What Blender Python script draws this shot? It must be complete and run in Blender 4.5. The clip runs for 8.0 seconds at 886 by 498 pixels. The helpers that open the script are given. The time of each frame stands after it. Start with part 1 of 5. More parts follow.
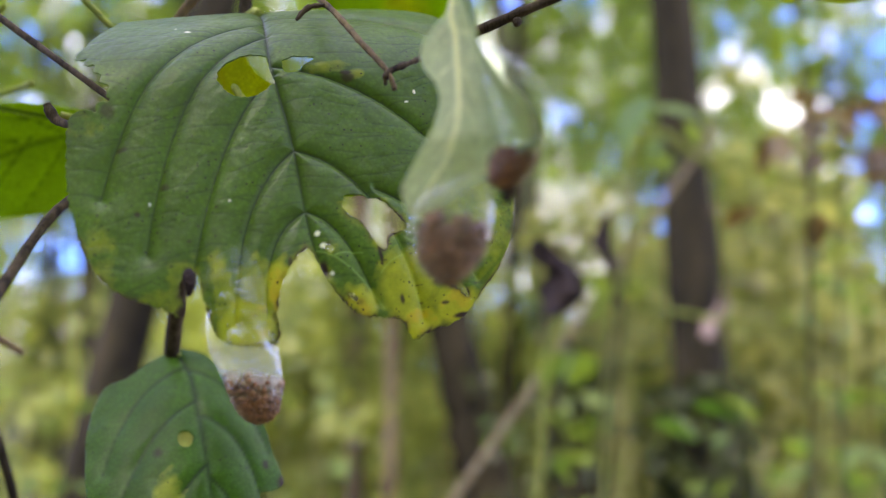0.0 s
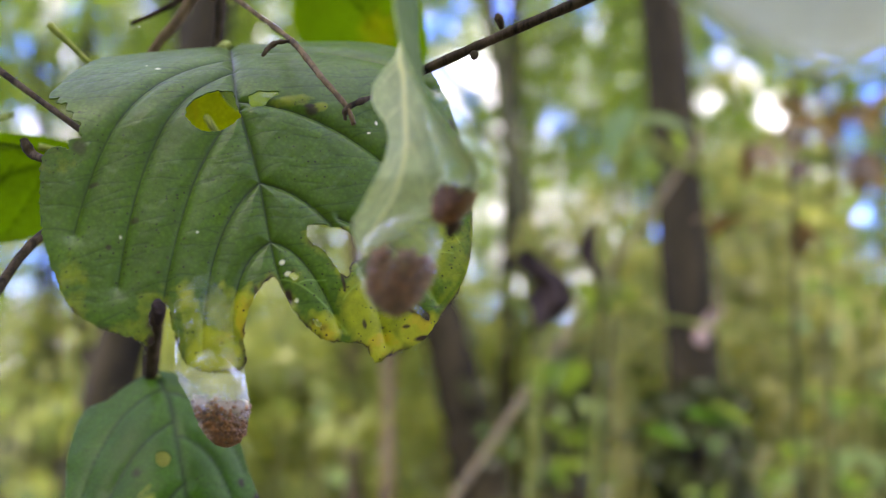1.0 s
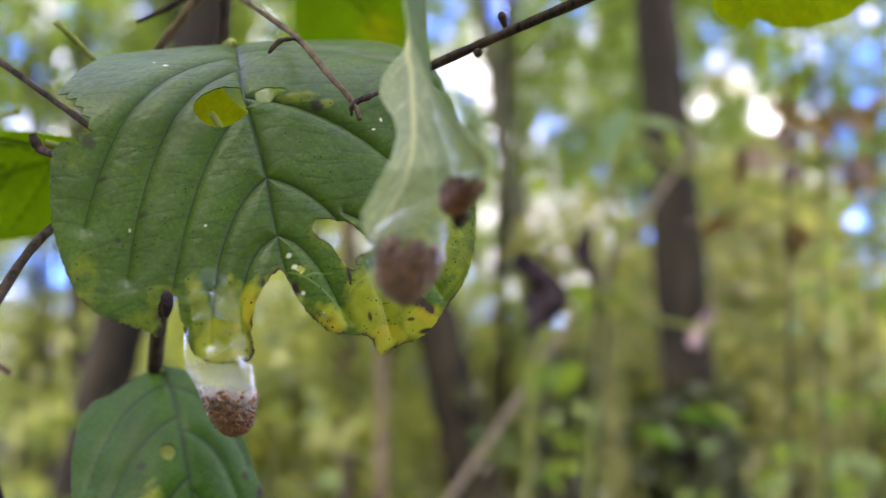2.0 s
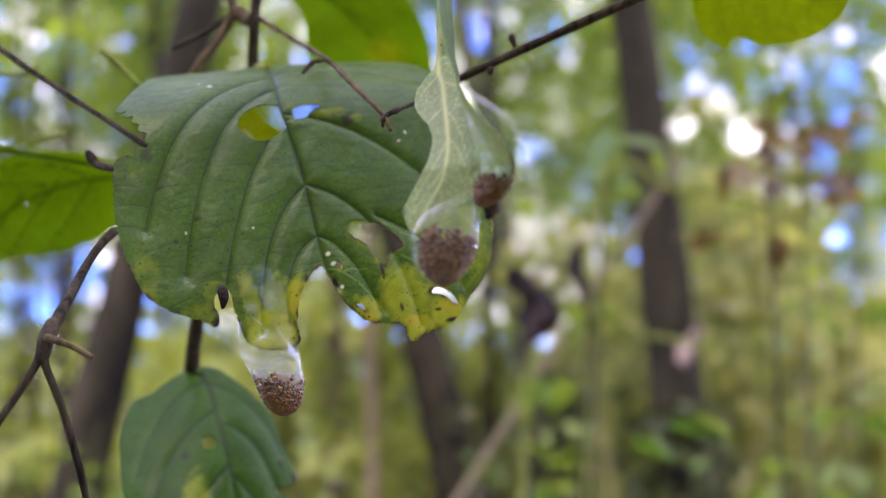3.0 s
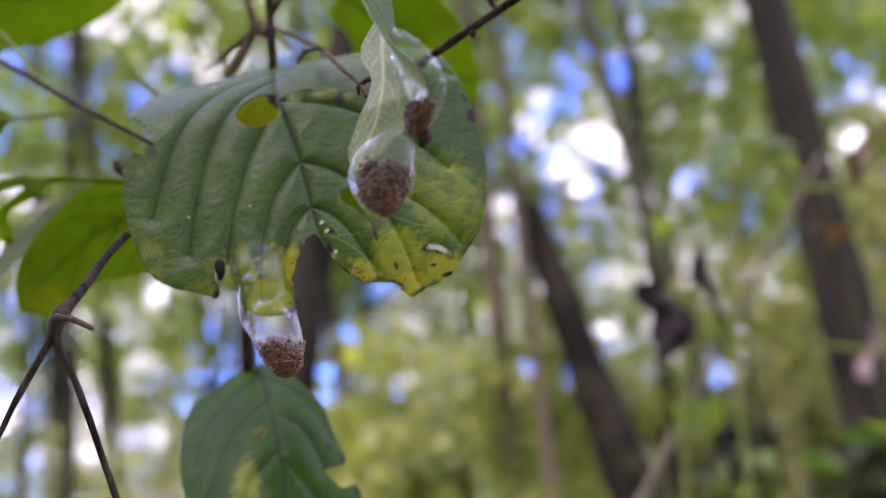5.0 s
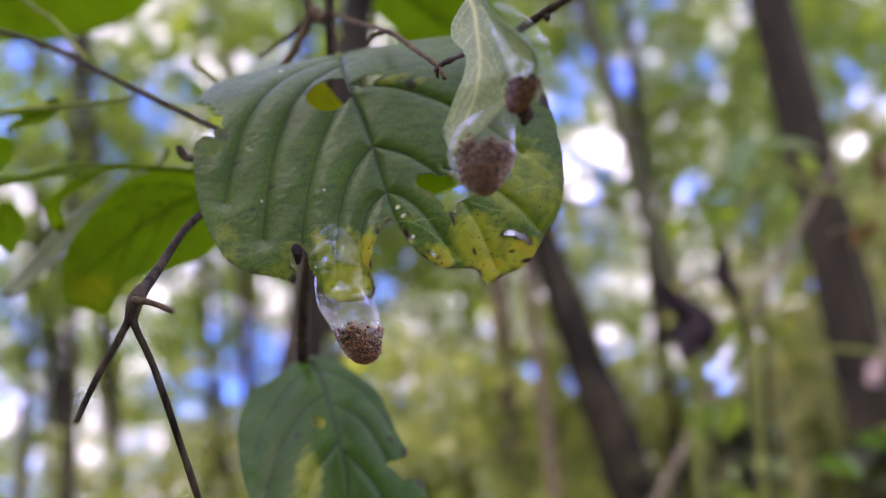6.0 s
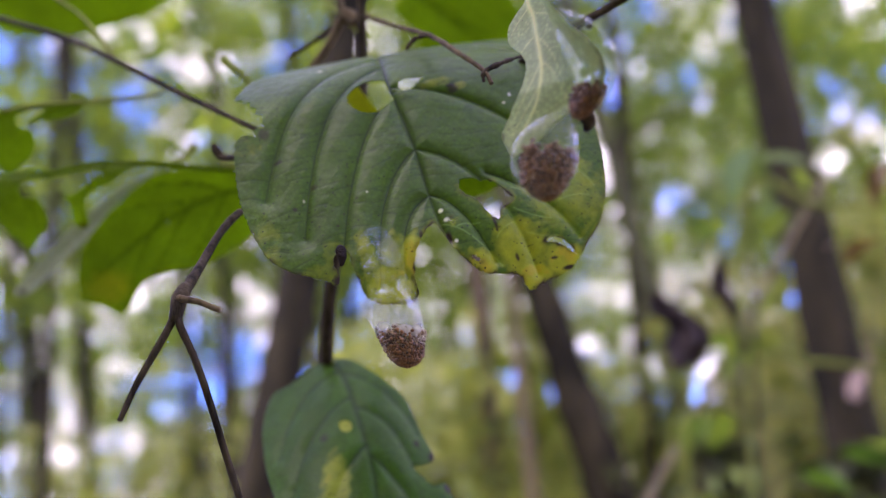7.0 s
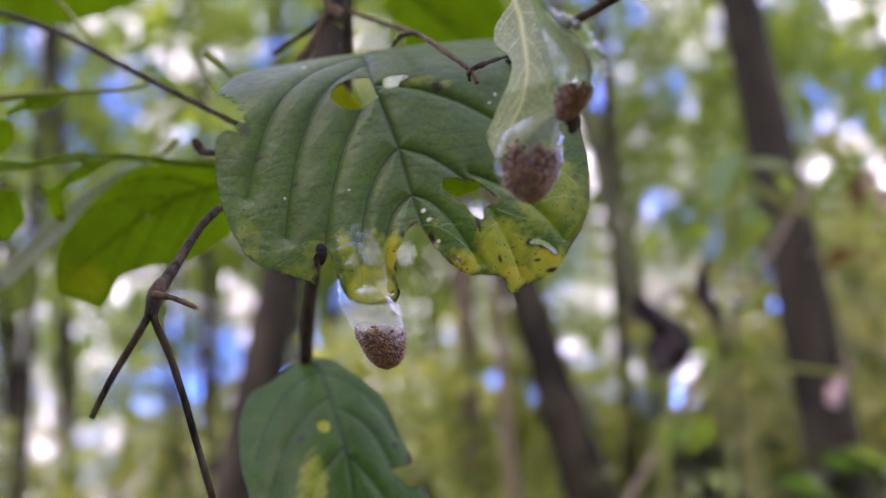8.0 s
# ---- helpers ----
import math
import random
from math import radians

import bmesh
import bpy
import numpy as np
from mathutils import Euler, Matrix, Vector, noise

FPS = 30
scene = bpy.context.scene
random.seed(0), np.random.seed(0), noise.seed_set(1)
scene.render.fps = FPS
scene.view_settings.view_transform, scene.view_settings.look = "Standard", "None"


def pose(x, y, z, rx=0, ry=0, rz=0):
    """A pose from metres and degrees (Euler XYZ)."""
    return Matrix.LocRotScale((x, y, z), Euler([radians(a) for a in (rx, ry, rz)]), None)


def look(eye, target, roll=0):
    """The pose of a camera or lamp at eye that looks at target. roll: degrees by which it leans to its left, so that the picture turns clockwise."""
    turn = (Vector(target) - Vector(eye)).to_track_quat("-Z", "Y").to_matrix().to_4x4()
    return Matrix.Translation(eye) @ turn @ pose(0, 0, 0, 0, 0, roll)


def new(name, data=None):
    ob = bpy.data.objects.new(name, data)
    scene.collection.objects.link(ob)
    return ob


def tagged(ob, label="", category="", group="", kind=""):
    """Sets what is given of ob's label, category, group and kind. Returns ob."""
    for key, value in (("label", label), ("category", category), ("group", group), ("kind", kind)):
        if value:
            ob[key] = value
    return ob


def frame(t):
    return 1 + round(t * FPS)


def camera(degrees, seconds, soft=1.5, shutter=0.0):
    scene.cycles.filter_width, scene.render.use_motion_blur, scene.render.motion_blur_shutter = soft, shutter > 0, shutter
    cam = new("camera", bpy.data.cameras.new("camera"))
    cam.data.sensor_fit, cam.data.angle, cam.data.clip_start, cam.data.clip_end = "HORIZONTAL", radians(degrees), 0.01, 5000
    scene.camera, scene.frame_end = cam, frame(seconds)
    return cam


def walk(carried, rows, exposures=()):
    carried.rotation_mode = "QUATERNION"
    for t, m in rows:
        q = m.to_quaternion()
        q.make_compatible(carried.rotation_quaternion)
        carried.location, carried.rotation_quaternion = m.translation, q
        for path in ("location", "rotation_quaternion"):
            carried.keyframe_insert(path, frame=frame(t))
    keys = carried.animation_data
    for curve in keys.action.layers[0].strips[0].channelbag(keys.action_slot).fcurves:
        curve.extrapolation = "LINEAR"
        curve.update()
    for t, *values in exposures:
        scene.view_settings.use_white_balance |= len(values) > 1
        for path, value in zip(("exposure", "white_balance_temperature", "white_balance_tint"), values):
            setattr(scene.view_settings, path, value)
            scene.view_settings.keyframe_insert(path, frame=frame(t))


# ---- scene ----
cam = camera(50.0, 8.0, soft=0.8)
ROWS = [
    (0, 0.0012, 0.0020, 1.4012, 96.83, -0.89, 0.34),
    (0.5, 0.0029, -0.0035, 1.4016, 96.92, -0.60, 0.15),
    (1, 0.0078, -0.0055, 1.4038, 97.27, -0.14, 0.22),
    (2.5, 0.0021, -0.0133, 1.3982, 97.82, 0.01, -0.49),
    (3, -0.0019, -0.0268, 1.3933, 99.03, 1.03, -0.90),
    (3.5, 0.0160, -0.0242, 1.3897, 101.24, 2.89, 2.66),
    (4, 0.0308, -0.0267, 1.3857, 102.53, 4.50, 6.55),
    (4.5, 0.0346, -0.0276, 1.3766, 102.92, 5.09, 8.79),
    (5, 0.0323, -0.0235, 1.3711, 102.85, 5.28, 10.03),
    (6.5, 0.0071, -0.0217, 1.3696, 103.28, 4.49, 9.47),
    (7, 0.0032, -0.0232, 1.3704, 103.37, 3.95, 8.55),
    (7.5, 0.0066, -0.0214, 1.3718, 103.42, 3.63, 7.89),
    (8, 0.0035, -0.0210, 1.3710, 103.29, 3.10, 7.41),
]
walk(cam, [(r[0], pose(*r[1:])) for r in ROWS], [(0, 0.95, 6900, 13), (2.5, 0.95, 6800, 19), (4.5, 0.58, 6500, 31), (8, 0.60, 6550, 31)])
# a phone lens close to its subject: everything behind the leaf falls out of focus
cam.data.dof.use_dof = True
cam.data.dof.focus_distance = 0.178
cam.data.dof.aperture_fstop = 9.8
cam.data.dof.aperture_blades = 0

# ---- light ----
world = bpy.data.worlds.new("sky")
scene.world = world
world.use_nodes = True
SUN_EL, SUN_AZ = 62.0, 205.0


def build_sky():
    nt = world.node_tree
    nt.nodes.clear()
    out = nt.nodes.new("ShaderNodeOutputWorld")
    bg = nt.nodes.new("ShaderNodeBackground")
    sky = nt.nodes.new("ShaderNodeTexSky")
    sky.sky_type = "NISHITA"
    sky.sun_disc = False
    sky.ozone_density, sky.dust_density = 6.0, 0.2
    sky.sun_elevation, sky.sun_rotation = radians(SUN_EL), radians(SUN_AZ)
    co = nt.nodes.new("ShaderNodeTexCoord")
    noi = nt.nodes.new("ShaderNodeTexNoise")
    noi.inputs["Scale"].default_value = 9.0
    noi.inputs["Detail"].default_value = 6.0
    noi.inputs["Roughness"].default_value = 0.6
    ramp = nt.nodes.new("ShaderNodeValToRGB")
    ramp.color_ramp.elements[0].position = 0.45
    ramp.color_ramp.elements[1].position = 0.53
    mix = nt.nodes.new("ShaderNodeMix")
    mix.data_type = "RGBA"
    mix.inputs["B"].default_value = (20.0, 19.2, 20.5, 1)
    nt.links.new(co.outputs["Generated"], noi.inputs["Vector"])
    nt.links.new(noi.outputs["Fac"], ramp.inputs["Fac"])
    nt.links.new(ramp.outputs["Color"], mix.inputs["Factor"])
    deep = nt.nodes.new("ShaderNodeMix")
    deep.data_type, deep.blend_type = "RGBA", "MULTIPLY"
    deep.inputs["Factor"].default_value = 1.0
    deep.inputs["B"].default_value = (1.5, 2.2, 5.2, 1)
    nt.links.new(sky.outputs["Color"], deep.inputs["A"])
    nt.links.new(deep.outputs["Result"], mix.inputs["A"])
    nt.links.new(mix.outputs["Result"], bg.inputs["Color"])
    bg.inputs["Strength"].default_value = 0.14
    nt.links.new(bg.outputs["Background"], out.inputs["Surface"])


build_sky()
sun = new("sun", bpy.data.lights.new("sun", "SUN"))
sun.data.energy, sun.data.angle, sun.data.color = 4.5, radians(9), (1.0, 0.95, 0.86)
_az, _el = radians(SUN_AZ), radians(SUN_EL)
_dir = Vector((math.sin(_az) * math.cos(_el), math.cos(_az) * math.cos(_el), math.sin(_el)))
sun.matrix_world = look(_dir * 50, (0, 0, 0))


# ---- materials ----
class Nodes:
    """Short notation for a node material."""

    def __init__(self, name):
        self.mat = bpy.data.materials.new(name)
        self.mat.use_nodes = True
        self.t = self.mat.node_tree
        self.t.nodes.clear()
        self.out = self.t.nodes.new("ShaderNodeOutputMaterial")
        self.co = self.t.nodes.new("ShaderNodeTexCoord")

    def node(self, kind, **put):
        n = self.t.nodes.new("ShaderNode" + kind)
        for k, v in put.items():
            self.put(n.inputs[k.replace("_", " ")], v)
        return n

    def put(self, socket, v):
        if isinstance(v, bpy.types.NodeSocket):
            self.t.links.new(v, socket)
        else:
            socket.default_value = v

    def noise(self, scale, detail=3.0, rough=0.55, space="Object"):
        n = self.node("TexNoise", Vector=self.co.outputs[space], Scale=scale, Detail=detail, Roughness=rough)
        return n.outputs["Fac"]

    def ramp(self, fac, *stops):
        n = self.node("ValToRGB", Fac=fac)
        e = n.color_ramp.elements
        while len(e) < len(stops):
            e.new(0.5)
        for el, (p, c) in zip(e, stops):
            el.position, el.color = p, (c, c, c, 1) if isinstance(c, (int, float)) else (*c, 1)
        return n.outputs["Color"]

    def mix(self, fac, a, b, kind="MIX"):
        n = self.t.nodes.new("ShaderNodeMix")
        n.data_type, n.blend_type = "RGBA", kind
        for s, v in (("Factor", fac), ("A", a), ("B", b)):
            sock = [i for i in n.inputs if i.name == s and i.enabled][0]
            self.put(sock, v if not isinstance(v, tuple) or len(v) == 4 else (*v, 1))
        return [o for o in n.outputs if o.enabled][0]

    def attr(self, name):
        n = self.t.nodes.new("ShaderNodeAttribute")
        n.attribute_name = name
        return n.outputs["Fac"]

    def math(self, op, a, b=0.0):
        n = self.t.nodes.new("ShaderNodeMath")
        n.operation = op
        self.put(n.inputs[0], a)
        self.put(n.inputs[1], b)
        return n.outputs[0]

    def bump(self, height, strength, distance):
        n = self.node("Bump", Height=height, Strength=strength, Distance=distance)
        return n.outputs["Normal"]

    def done(self, shader):
        self.t.links.new(shader, self.out.inputs["Surface"])
        return self.mat


def leaf_material(name, col, vein_col, yellow_col, rough, trans, through_col, scale=1.0, spec=0.4):
    """A leaf side: blotchy green, paler veins or dark ones with groove shade in their colour, yellowing, brown specks;
    part of the light comes through.
    """
    k = Nodes(name)
    big, fine = k.noise(60 * scale, 3), k.noise(420 * scale, 4)
    c = k.mix(k.ramp(big, (0.3, 0.0), (0.7, 1.0)), tuple(x * 0.8 for x in col), tuple(min(1, x * 1.2) for x in col))
    c = k.mix(k.math("MULTIPLY", k.ramp(fine, (0.35, 0.0), (0.75, 1.0)), 0.35), c, tuple(x * 0.6 for x in col))
    cell = k.node("TexVoronoi", Vector=k.co.outputs["Object"], Scale=1200 * scale)
    c = k.mix(k.math("MULTIPLY", k.ramp(cell.outputs["Distance"], (0.15, 0.0), (0.65, 1.0)), 0.45), c, tuple(x * 0.5 for x in col))
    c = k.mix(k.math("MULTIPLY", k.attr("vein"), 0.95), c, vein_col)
    c = k.mix(k.math("MULTIPLY", k.attr("light"), 0.6), c, tuple(min(1, x * 1.9 + 0.05) for x in col))
    ye = k.attr("yellow")
    mott = k.math("ADD", ye, k.math("MULTIPLY", k.math("SUBTRACT", k.noise(300 * scale, 6, 0.6), 0.5), 0.9))
    mott = k.math("MULTIPLY", k.ramp(mott, (0.15, 0.0), (0.95, 1.0)), k.ramp(ye, (0.02, 0.0), (0.2, 1.0)))
    c = k.mix(k.math("MULTIPLY", mott, 0.9), c, yellow_col)
    rust = k.math("ADD", ye, k.math("MULTIPLY", k.math("SUBTRACT", k.noise(190 * scale, 5, 0.7), 0.5), 1.3))
    c = k.mix(k.math("MULTIPLY", k.ramp(rust, (0.85, 0.0), (1.2, 0.5)), mott), c, tuple(x * f for x, f in zip(yellow_col, (1.2, 0.8, 0.8))))
    vor = k.node("TexVoronoi", Vector=k.co.outputs["Object"], Scale=900 * scale)
    spread = k.node("SeparateColor", Color=vor.outputs["Color"])
    patch = k.ramp(k.math("ADD", k.noise(75 * scale, 3), k.math("ADD", k.math("MULTIPLY", ye, 0.3), k.math("MULTIPLY", k.attr("specks"), 0.34))), (0.42, 0.0), (0.60, 1.0))
    size = k.math("ADD", vor.outputs["Distance"], k.math("MULTIPLY", spread.outputs[0], 0.17))
    dots = k.math("MULTIPLY", k.ramp(size, (0.17, 1.0), (0.25, 0.0)), patch)
    c = k.mix(k.math("MULTIPLY", dots, 0.85), c, (0.016, 0.014, 0.006))
    c = k.mix(k.attr("brown"), c, (0.030, 0.017, 0.010))
    c = k.mix(k.attr("pale"), c, (0.62, 0.62, 0.50))
    tcol = k.mix(1.0, c, through_col, "MULTIPLY")
    nrm = k.bump(k.noise(900 * scale, 5, 0.65), 0.28, 0.0003)
    p = k.node("BsdfPrincipled", Base_Color=c, Roughness=k.ramp(fine, (0.2, rough - 0.08), (0.8, rough + 0.1)), Normal=nrm)
    p.inputs["Specular IOR Level"].default_value = spec
    tl = k.node("BsdfTranslucent", Color=tcol, Normal=nrm)
    m = k.node("MixShader", Fac=trans)
    k.t.links.new(p.outputs[0], m.inputs[1])
    k.t.links.new(tl.outputs[0], m.inputs[2])
    return k.done(m.outputs[0])


# leaf_upper and leaf_lower: the dark vein colour includes the shade in the vein grooves
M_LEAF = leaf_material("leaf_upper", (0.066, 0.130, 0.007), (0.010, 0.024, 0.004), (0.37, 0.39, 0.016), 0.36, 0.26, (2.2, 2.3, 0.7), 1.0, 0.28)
M_LEAF_BACK = leaf_material("leaf_under", (0.54, 0.63, 0.31), (0.92, 0.90, 0.48), (0.45, 0.40, 0.10), 0.55, 0.42, (1.6, 1.7, 0.8))
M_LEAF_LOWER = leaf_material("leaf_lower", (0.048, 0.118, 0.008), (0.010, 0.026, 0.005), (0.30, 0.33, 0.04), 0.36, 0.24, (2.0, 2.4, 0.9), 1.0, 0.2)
# sunlit and shaded copies of one leaf: the backlight's brightness is in their colours
M_LEAF_LIT = leaf_material("leaf_sunlit_tone", (0.20, 0.27, 0.018), (0.12, 0.17, 0.015), (0.42, 0.36, 0.04), 0.5, 0.68, (2.9, 2.5, 0.5), 1.0, 0.15)
M_LEAF_SIDE = leaf_material("leaf_shaded_tone", (0.178, 0.262, 0.018), (0.05, 0.08, 0.008), (0.36, 0.32, 0.03), 0.5, 0.62, (2.4, 2.3, 0.5), 1.0, 0.15)
M_LEAF_YELLOW = leaf_material("leaf_yellow", (0.28, 0.34, 0.012), (0.24, 0.25, 0.010), (0.42, 0.36, 0.04), 0.5, 0.6, (2.6, 2.3, 0.5), 1.0, 0.15)
M_LEAF_PALE = leaf_material("leaf_pale", (0.46, 0.50, 0.38), (0.52, 0.56, 0.40), (0.45, 0.40, 0.10), 0.55, 0.2, (1.3, 1.4, 0.7))


def bark_material(name, dark, light, scale, stretch=6.0):
    k = Nodes(name)
    mp = k.node("Mapping", Vector=k.co.outputs["Object"])
    mp.inputs["Scale"].default_value = (1, 1, 1 / stretch)
    n1 = k.node("TexNoise", Vector=mp.outputs[0], Scale=scale, Detail=6.0, Roughness=0.65).outputs["Fac"]
    n2 = k.noise(scale * 5, 4)
    c = k.mix(k.ramp(n1, (0.35, 0.0), (0.68, 1.0)), dark, light)
    c = k.mix(k.math("MULTIPLY", n2, 0.5), c, dark)
    h = k.math("ADD", n1, k.math("MULTIPLY", n2, 0.3))
    p = k.node("BsdfPrincipled", Base_Color=c, Roughness=0.85, Normal=k.bump(h, 0.6, 0.35 / scale))
    p.inputs["Specular IOR Level"].default_value = 0.15
    return k.done(p.outputs[0])


M_TWIG = bark_material("twig_bark", (0.012, 0.009, 0.005), (0.115, 0.085, 0.050), 420, 5)
M_TWIG_PALE = bark_material("twig_pale", (0.050, 0.035, 0.016), (0.21, 0.150, 0.075), 400, 4)
M_GREENSTEM = bark_material("green_stem", (0.19, 0.23, 0.045), (0.34, 0.37, 0.09), 400, 6)
M_BARK = bark_material("trunk_bark", (0.007, 0.006, 0.004), (0.056, 0.045, 0.025), 9, 3)
M_BARK_TAN = bark_material("tan_bark", (0.07, 0.052, 0.032), (0.25, 0.19, 0.12), 14, 3)
M_BARK_GREEN = bark_material("lichened_bark", (0.03, 0.034, 0.016), (0.13, 0.13, 0.065), 12, 3)
M_STRAW = bark_material("straw", (0.24, 0.19, 0.12), (0.38, 0.32, 0.21), 60, 12)
M_DEAD = bark_material("dead_leaf", (0.018, 0.012, 0.011), (0.075, 0.05, 0.045), 60, 1)
M_DEAD_PALE = bark_material("dead_leaf_pale", (0.22, 0.15, 0.12), (0.45, 0.34, 0.29), 40, 1)


def far_leaf_material(name, a, b, trans):
    """Foliage: every leaf a little different, light coming through."""
    k = Nodes(name)
    geo = k.t.nodes.new("ShaderNodeNewGeometry")
    c = k.mix(geo.outputs["Random Per Island"], a, b)
    p = k.node("BsdfPrincipled", Base_Color=c, Roughness=0.32)
    tl = k.node("BsdfTranslucent", Color=k.mix(1.0, c, (1.9, 1.9, 0.8), "MULTIPLY"))
    m = k.node("MixShader", Fac=trans)
    k.t.links.new(p.outputs[0], m.inputs[1])
    k.t.links.new(tl.outputs[0], m.inputs[2])
    return k.done(m.outputs[0])


M_CROWN = far_leaf_material("crown_leaves", (0.06, 0.11, 0.015), (0.20, 0.26, 0.035), 0.6)
M_BUSH = far_leaf_material("bush_leaves", (0.10, 0.14, 0.028), (0.38, 0.40, 0.12), 0.48)
M_BUSH_DRY = far_leaf_material("dry_bush_leaves", (0.15, 0.18, 0.055), (0.46, 0.44, 0.20), 0.5)
M_REED = far_leaf_material("reed_blades", (0.15, 0.19, 0.045), (0.44, 0.39, 0.19), 0.45)
M_IVY = far_leaf_material("ivy_leaves", (0.018, 0.028, 0.008), (0.07, 0.085, 0.022), 0.3)


def ground_material():
    k = Nodes("forest_floor")
    a, b = k.noise(1.2, 5), k.noise(30, 5, 0.7)
    c = k.mix(k.ramp(a, (0.35, 0.0), (0.65, 1.0)), (0.06, 0.075, 0.022), (0.19, 0.155, 0.075))
    c = k.mix(k.ramp(b, (0.4, 0.0), (0.7, 0.8)), c, (0.09, 0.06, 0.035))
    p = k.node("BsdfPrincipled", Base_Color=c, Roughness=0.9, Normal=k.bump(b, 0.8, 0.04))
    return k.done(p.outputs[0])


M_GROUND = ground_material()


def jelly_material(name, folds, cloud, haze, gloss, clear=(0.97, 0.985, 0.95, 1)):
    """Clear wet jelly with a glossy skin: folds is how wrinkled it is, cloud the milky band (height, strength), haze the rest."""
    k = Nodes(name)
    lumps = k.math("MULTIPLY", k.noise(620, 5, 0.65), k.ramp(k.noise(190, 2), (0.45, 0.12), (0.62, 1.0)))
    wrinkle = k.bump(lumps, folds, 0.0017)
    tr = k.node("BsdfTransparent", Color=clear)
    g = k.node("BsdfPrincipled", Base_Color=(0.97, 0.98, 0.96, 1), Roughness=0.02, IOR=1.34, Normal=wrinkle)
    g.inputs["Transmission Weight"].default_value = 1.0
    m1 = k.node("MixShader", Fac=0.05)
    k.t.links.new(tr.outputs[0], m1.inputs[1])
    k.t.links.new(g.outputs[0], m1.inputs[2])
    milk = k.node("BsdfDiffuse", Color=(0.80, 0.81, 0.72, 1))
    tl = k.node("BsdfTranslucent", Color=(0.85, 0.86, 0.76, 1))
    both = k.node("MixShader", Fac=0.55)
    k.t.links.new(milk.outputs[0], both.inputs[1])
    k.t.links.new(tl.outputs[0], both.inputs[2])
    z = k.node("SeparateXYZ", Vector=k.co.outputs["Generated"]).outputs[2]
    low = k.ramp(z, *cloud)
    cloudy = k.math("ADD", k.math("MULTIPLY", low, k.ramp(k.noise(300, 5, 0.65), (0.3, 0.25), (0.72, 1.2))), haze)
    m2 = k.node("MixShader", Fac=cloudy)
    k.t.links.new(m1.outputs[0], m2.inputs[1])
    k.t.links.new(both.outputs[0], m2.inputs[2])
    gl = k.node("BsdfGlossy", Color=(1, 1, 1, 1), Roughness=0.035, Normal=wrinkle)
    fr = k.node("Fresnel", IOR=1.16, Normal=wrinkle)
    m3 = k.node("MixShader", Fac=k.math("ADD", k.math("MULTIPLY", fr.outputs[0], gloss), 0.010))
    k.t.links.new(m2.outputs[0], m3.inputs[1])
    k.t.links.new(gl.outputs[0], m3.inputs[2])
    return k.done(m3.outputs[0])


M_JELLY = jelly_material("lobe_jelly", 0.95, ((0.10, 0.05), (0.23, 0.48), (0.35, 0.20), (0.46, 0.0)), 0.0, 0.21)
M_JELLY_ROUND = jelly_material("round_jelly", 0.3, ((0.0, 0.14), (0.20, 0.03), (0.75, 0.08)), 0.004, 0.10)
M_JELLY_FOLD = jelly_material("wrinkled_jelly", 1.0, ((0.0, 0.02), (0.5, 0.03), (1.0, 0.06)), 0.0, 0.30, (0.90, 0.96, 0.84, 1))


def egg_material():
    k = Nodes("brown_eggs")
    geo = k.t.nodes.new("ShaderNodeNewGeometry")
    c = k.mix(geo.outputs["Random Per Island"], (0.050, 0.019, 0.005), (0.25, 0.108, 0.030))
    c = k.mix(k.ramp(k.noise(420, 3), (0.54, 0.0), (0.74, 0.7)), c, (0.34, 0.19, 0.07))
    p = k.node("BsdfPrincipled", Base_Color=c, Roughness=0.35)
    p.inputs["Subsurface Weight"].default_value = 0.0
    return k.done(p.outputs[0])


M_EGG = egg_material()


# ---- builders ----
def mesh_of(name, verts, faces, mats, smooth=True, index=None):
    me = bpy.data.meshes.new(name)
    me.from_pydata([tuple(v) for v in verts], [], [tuple(f) for f in faces])
    for m in mats:
        me.materials.append(m)
    if index is not None:
        me.polygons.foreach_set("material_index", np.asarray(index, dtype=np.int32))
    if smooth:
        me.polygons.foreach_set("use_smooth", np.ones(len(me.polygons), dtype=bool))
    me.update()
    return me


def part(name, me, parent, label=""):
    ob = new(name, me)
    ob.parent = parent
    return tagged(ob, label) if label else ob


def thing(name, label, category, m=None, group="", me=None, kind=""):
    ob = new(name, me)
    if m is not None:
        ob.matrix_basis = m
    return tagged(ob, label, category, group, kind)


def catmull(pts, n=6, closed=True):
    p = np.asarray(pts, float)
    out = []
    cnt = len(p)
    for i in range(cnt if closed else cnt - 1):
        if closed:
            a, b, c, d = p[i - 1], p[i], p[(i + 1) % cnt], p[(i + 2) % cnt]
        else:
            a, b, c, d = p[max(i - 1, 0)], p[i], p[i + 1], p[min(i + 2, cnt - 1)]
        for k in range(n):
            t = k / n
            out.append(0.5 * (2 * b + (c - a) * t + (2 * a - 5 * b + 4 * c - d) * t * t + (3 * b - a - 3 * c + d) * t ** 3))
    if not closed:
        out.append(p[-1])
    return np.array(out)


def seg_dist(q, a, b):
    """Distance of points q to the segments a-b: (points, segments)."""
    ab = b - a
    t = ((q[:, None, :] - a) * ab).sum(2) / np.maximum((ab * ab).sum(1), 1e-12)
    t = np.clip(t, 0, 1)
    return np.linalg.norm(q[:, None, :] - (a + t[..., None] * ab), axis=2)


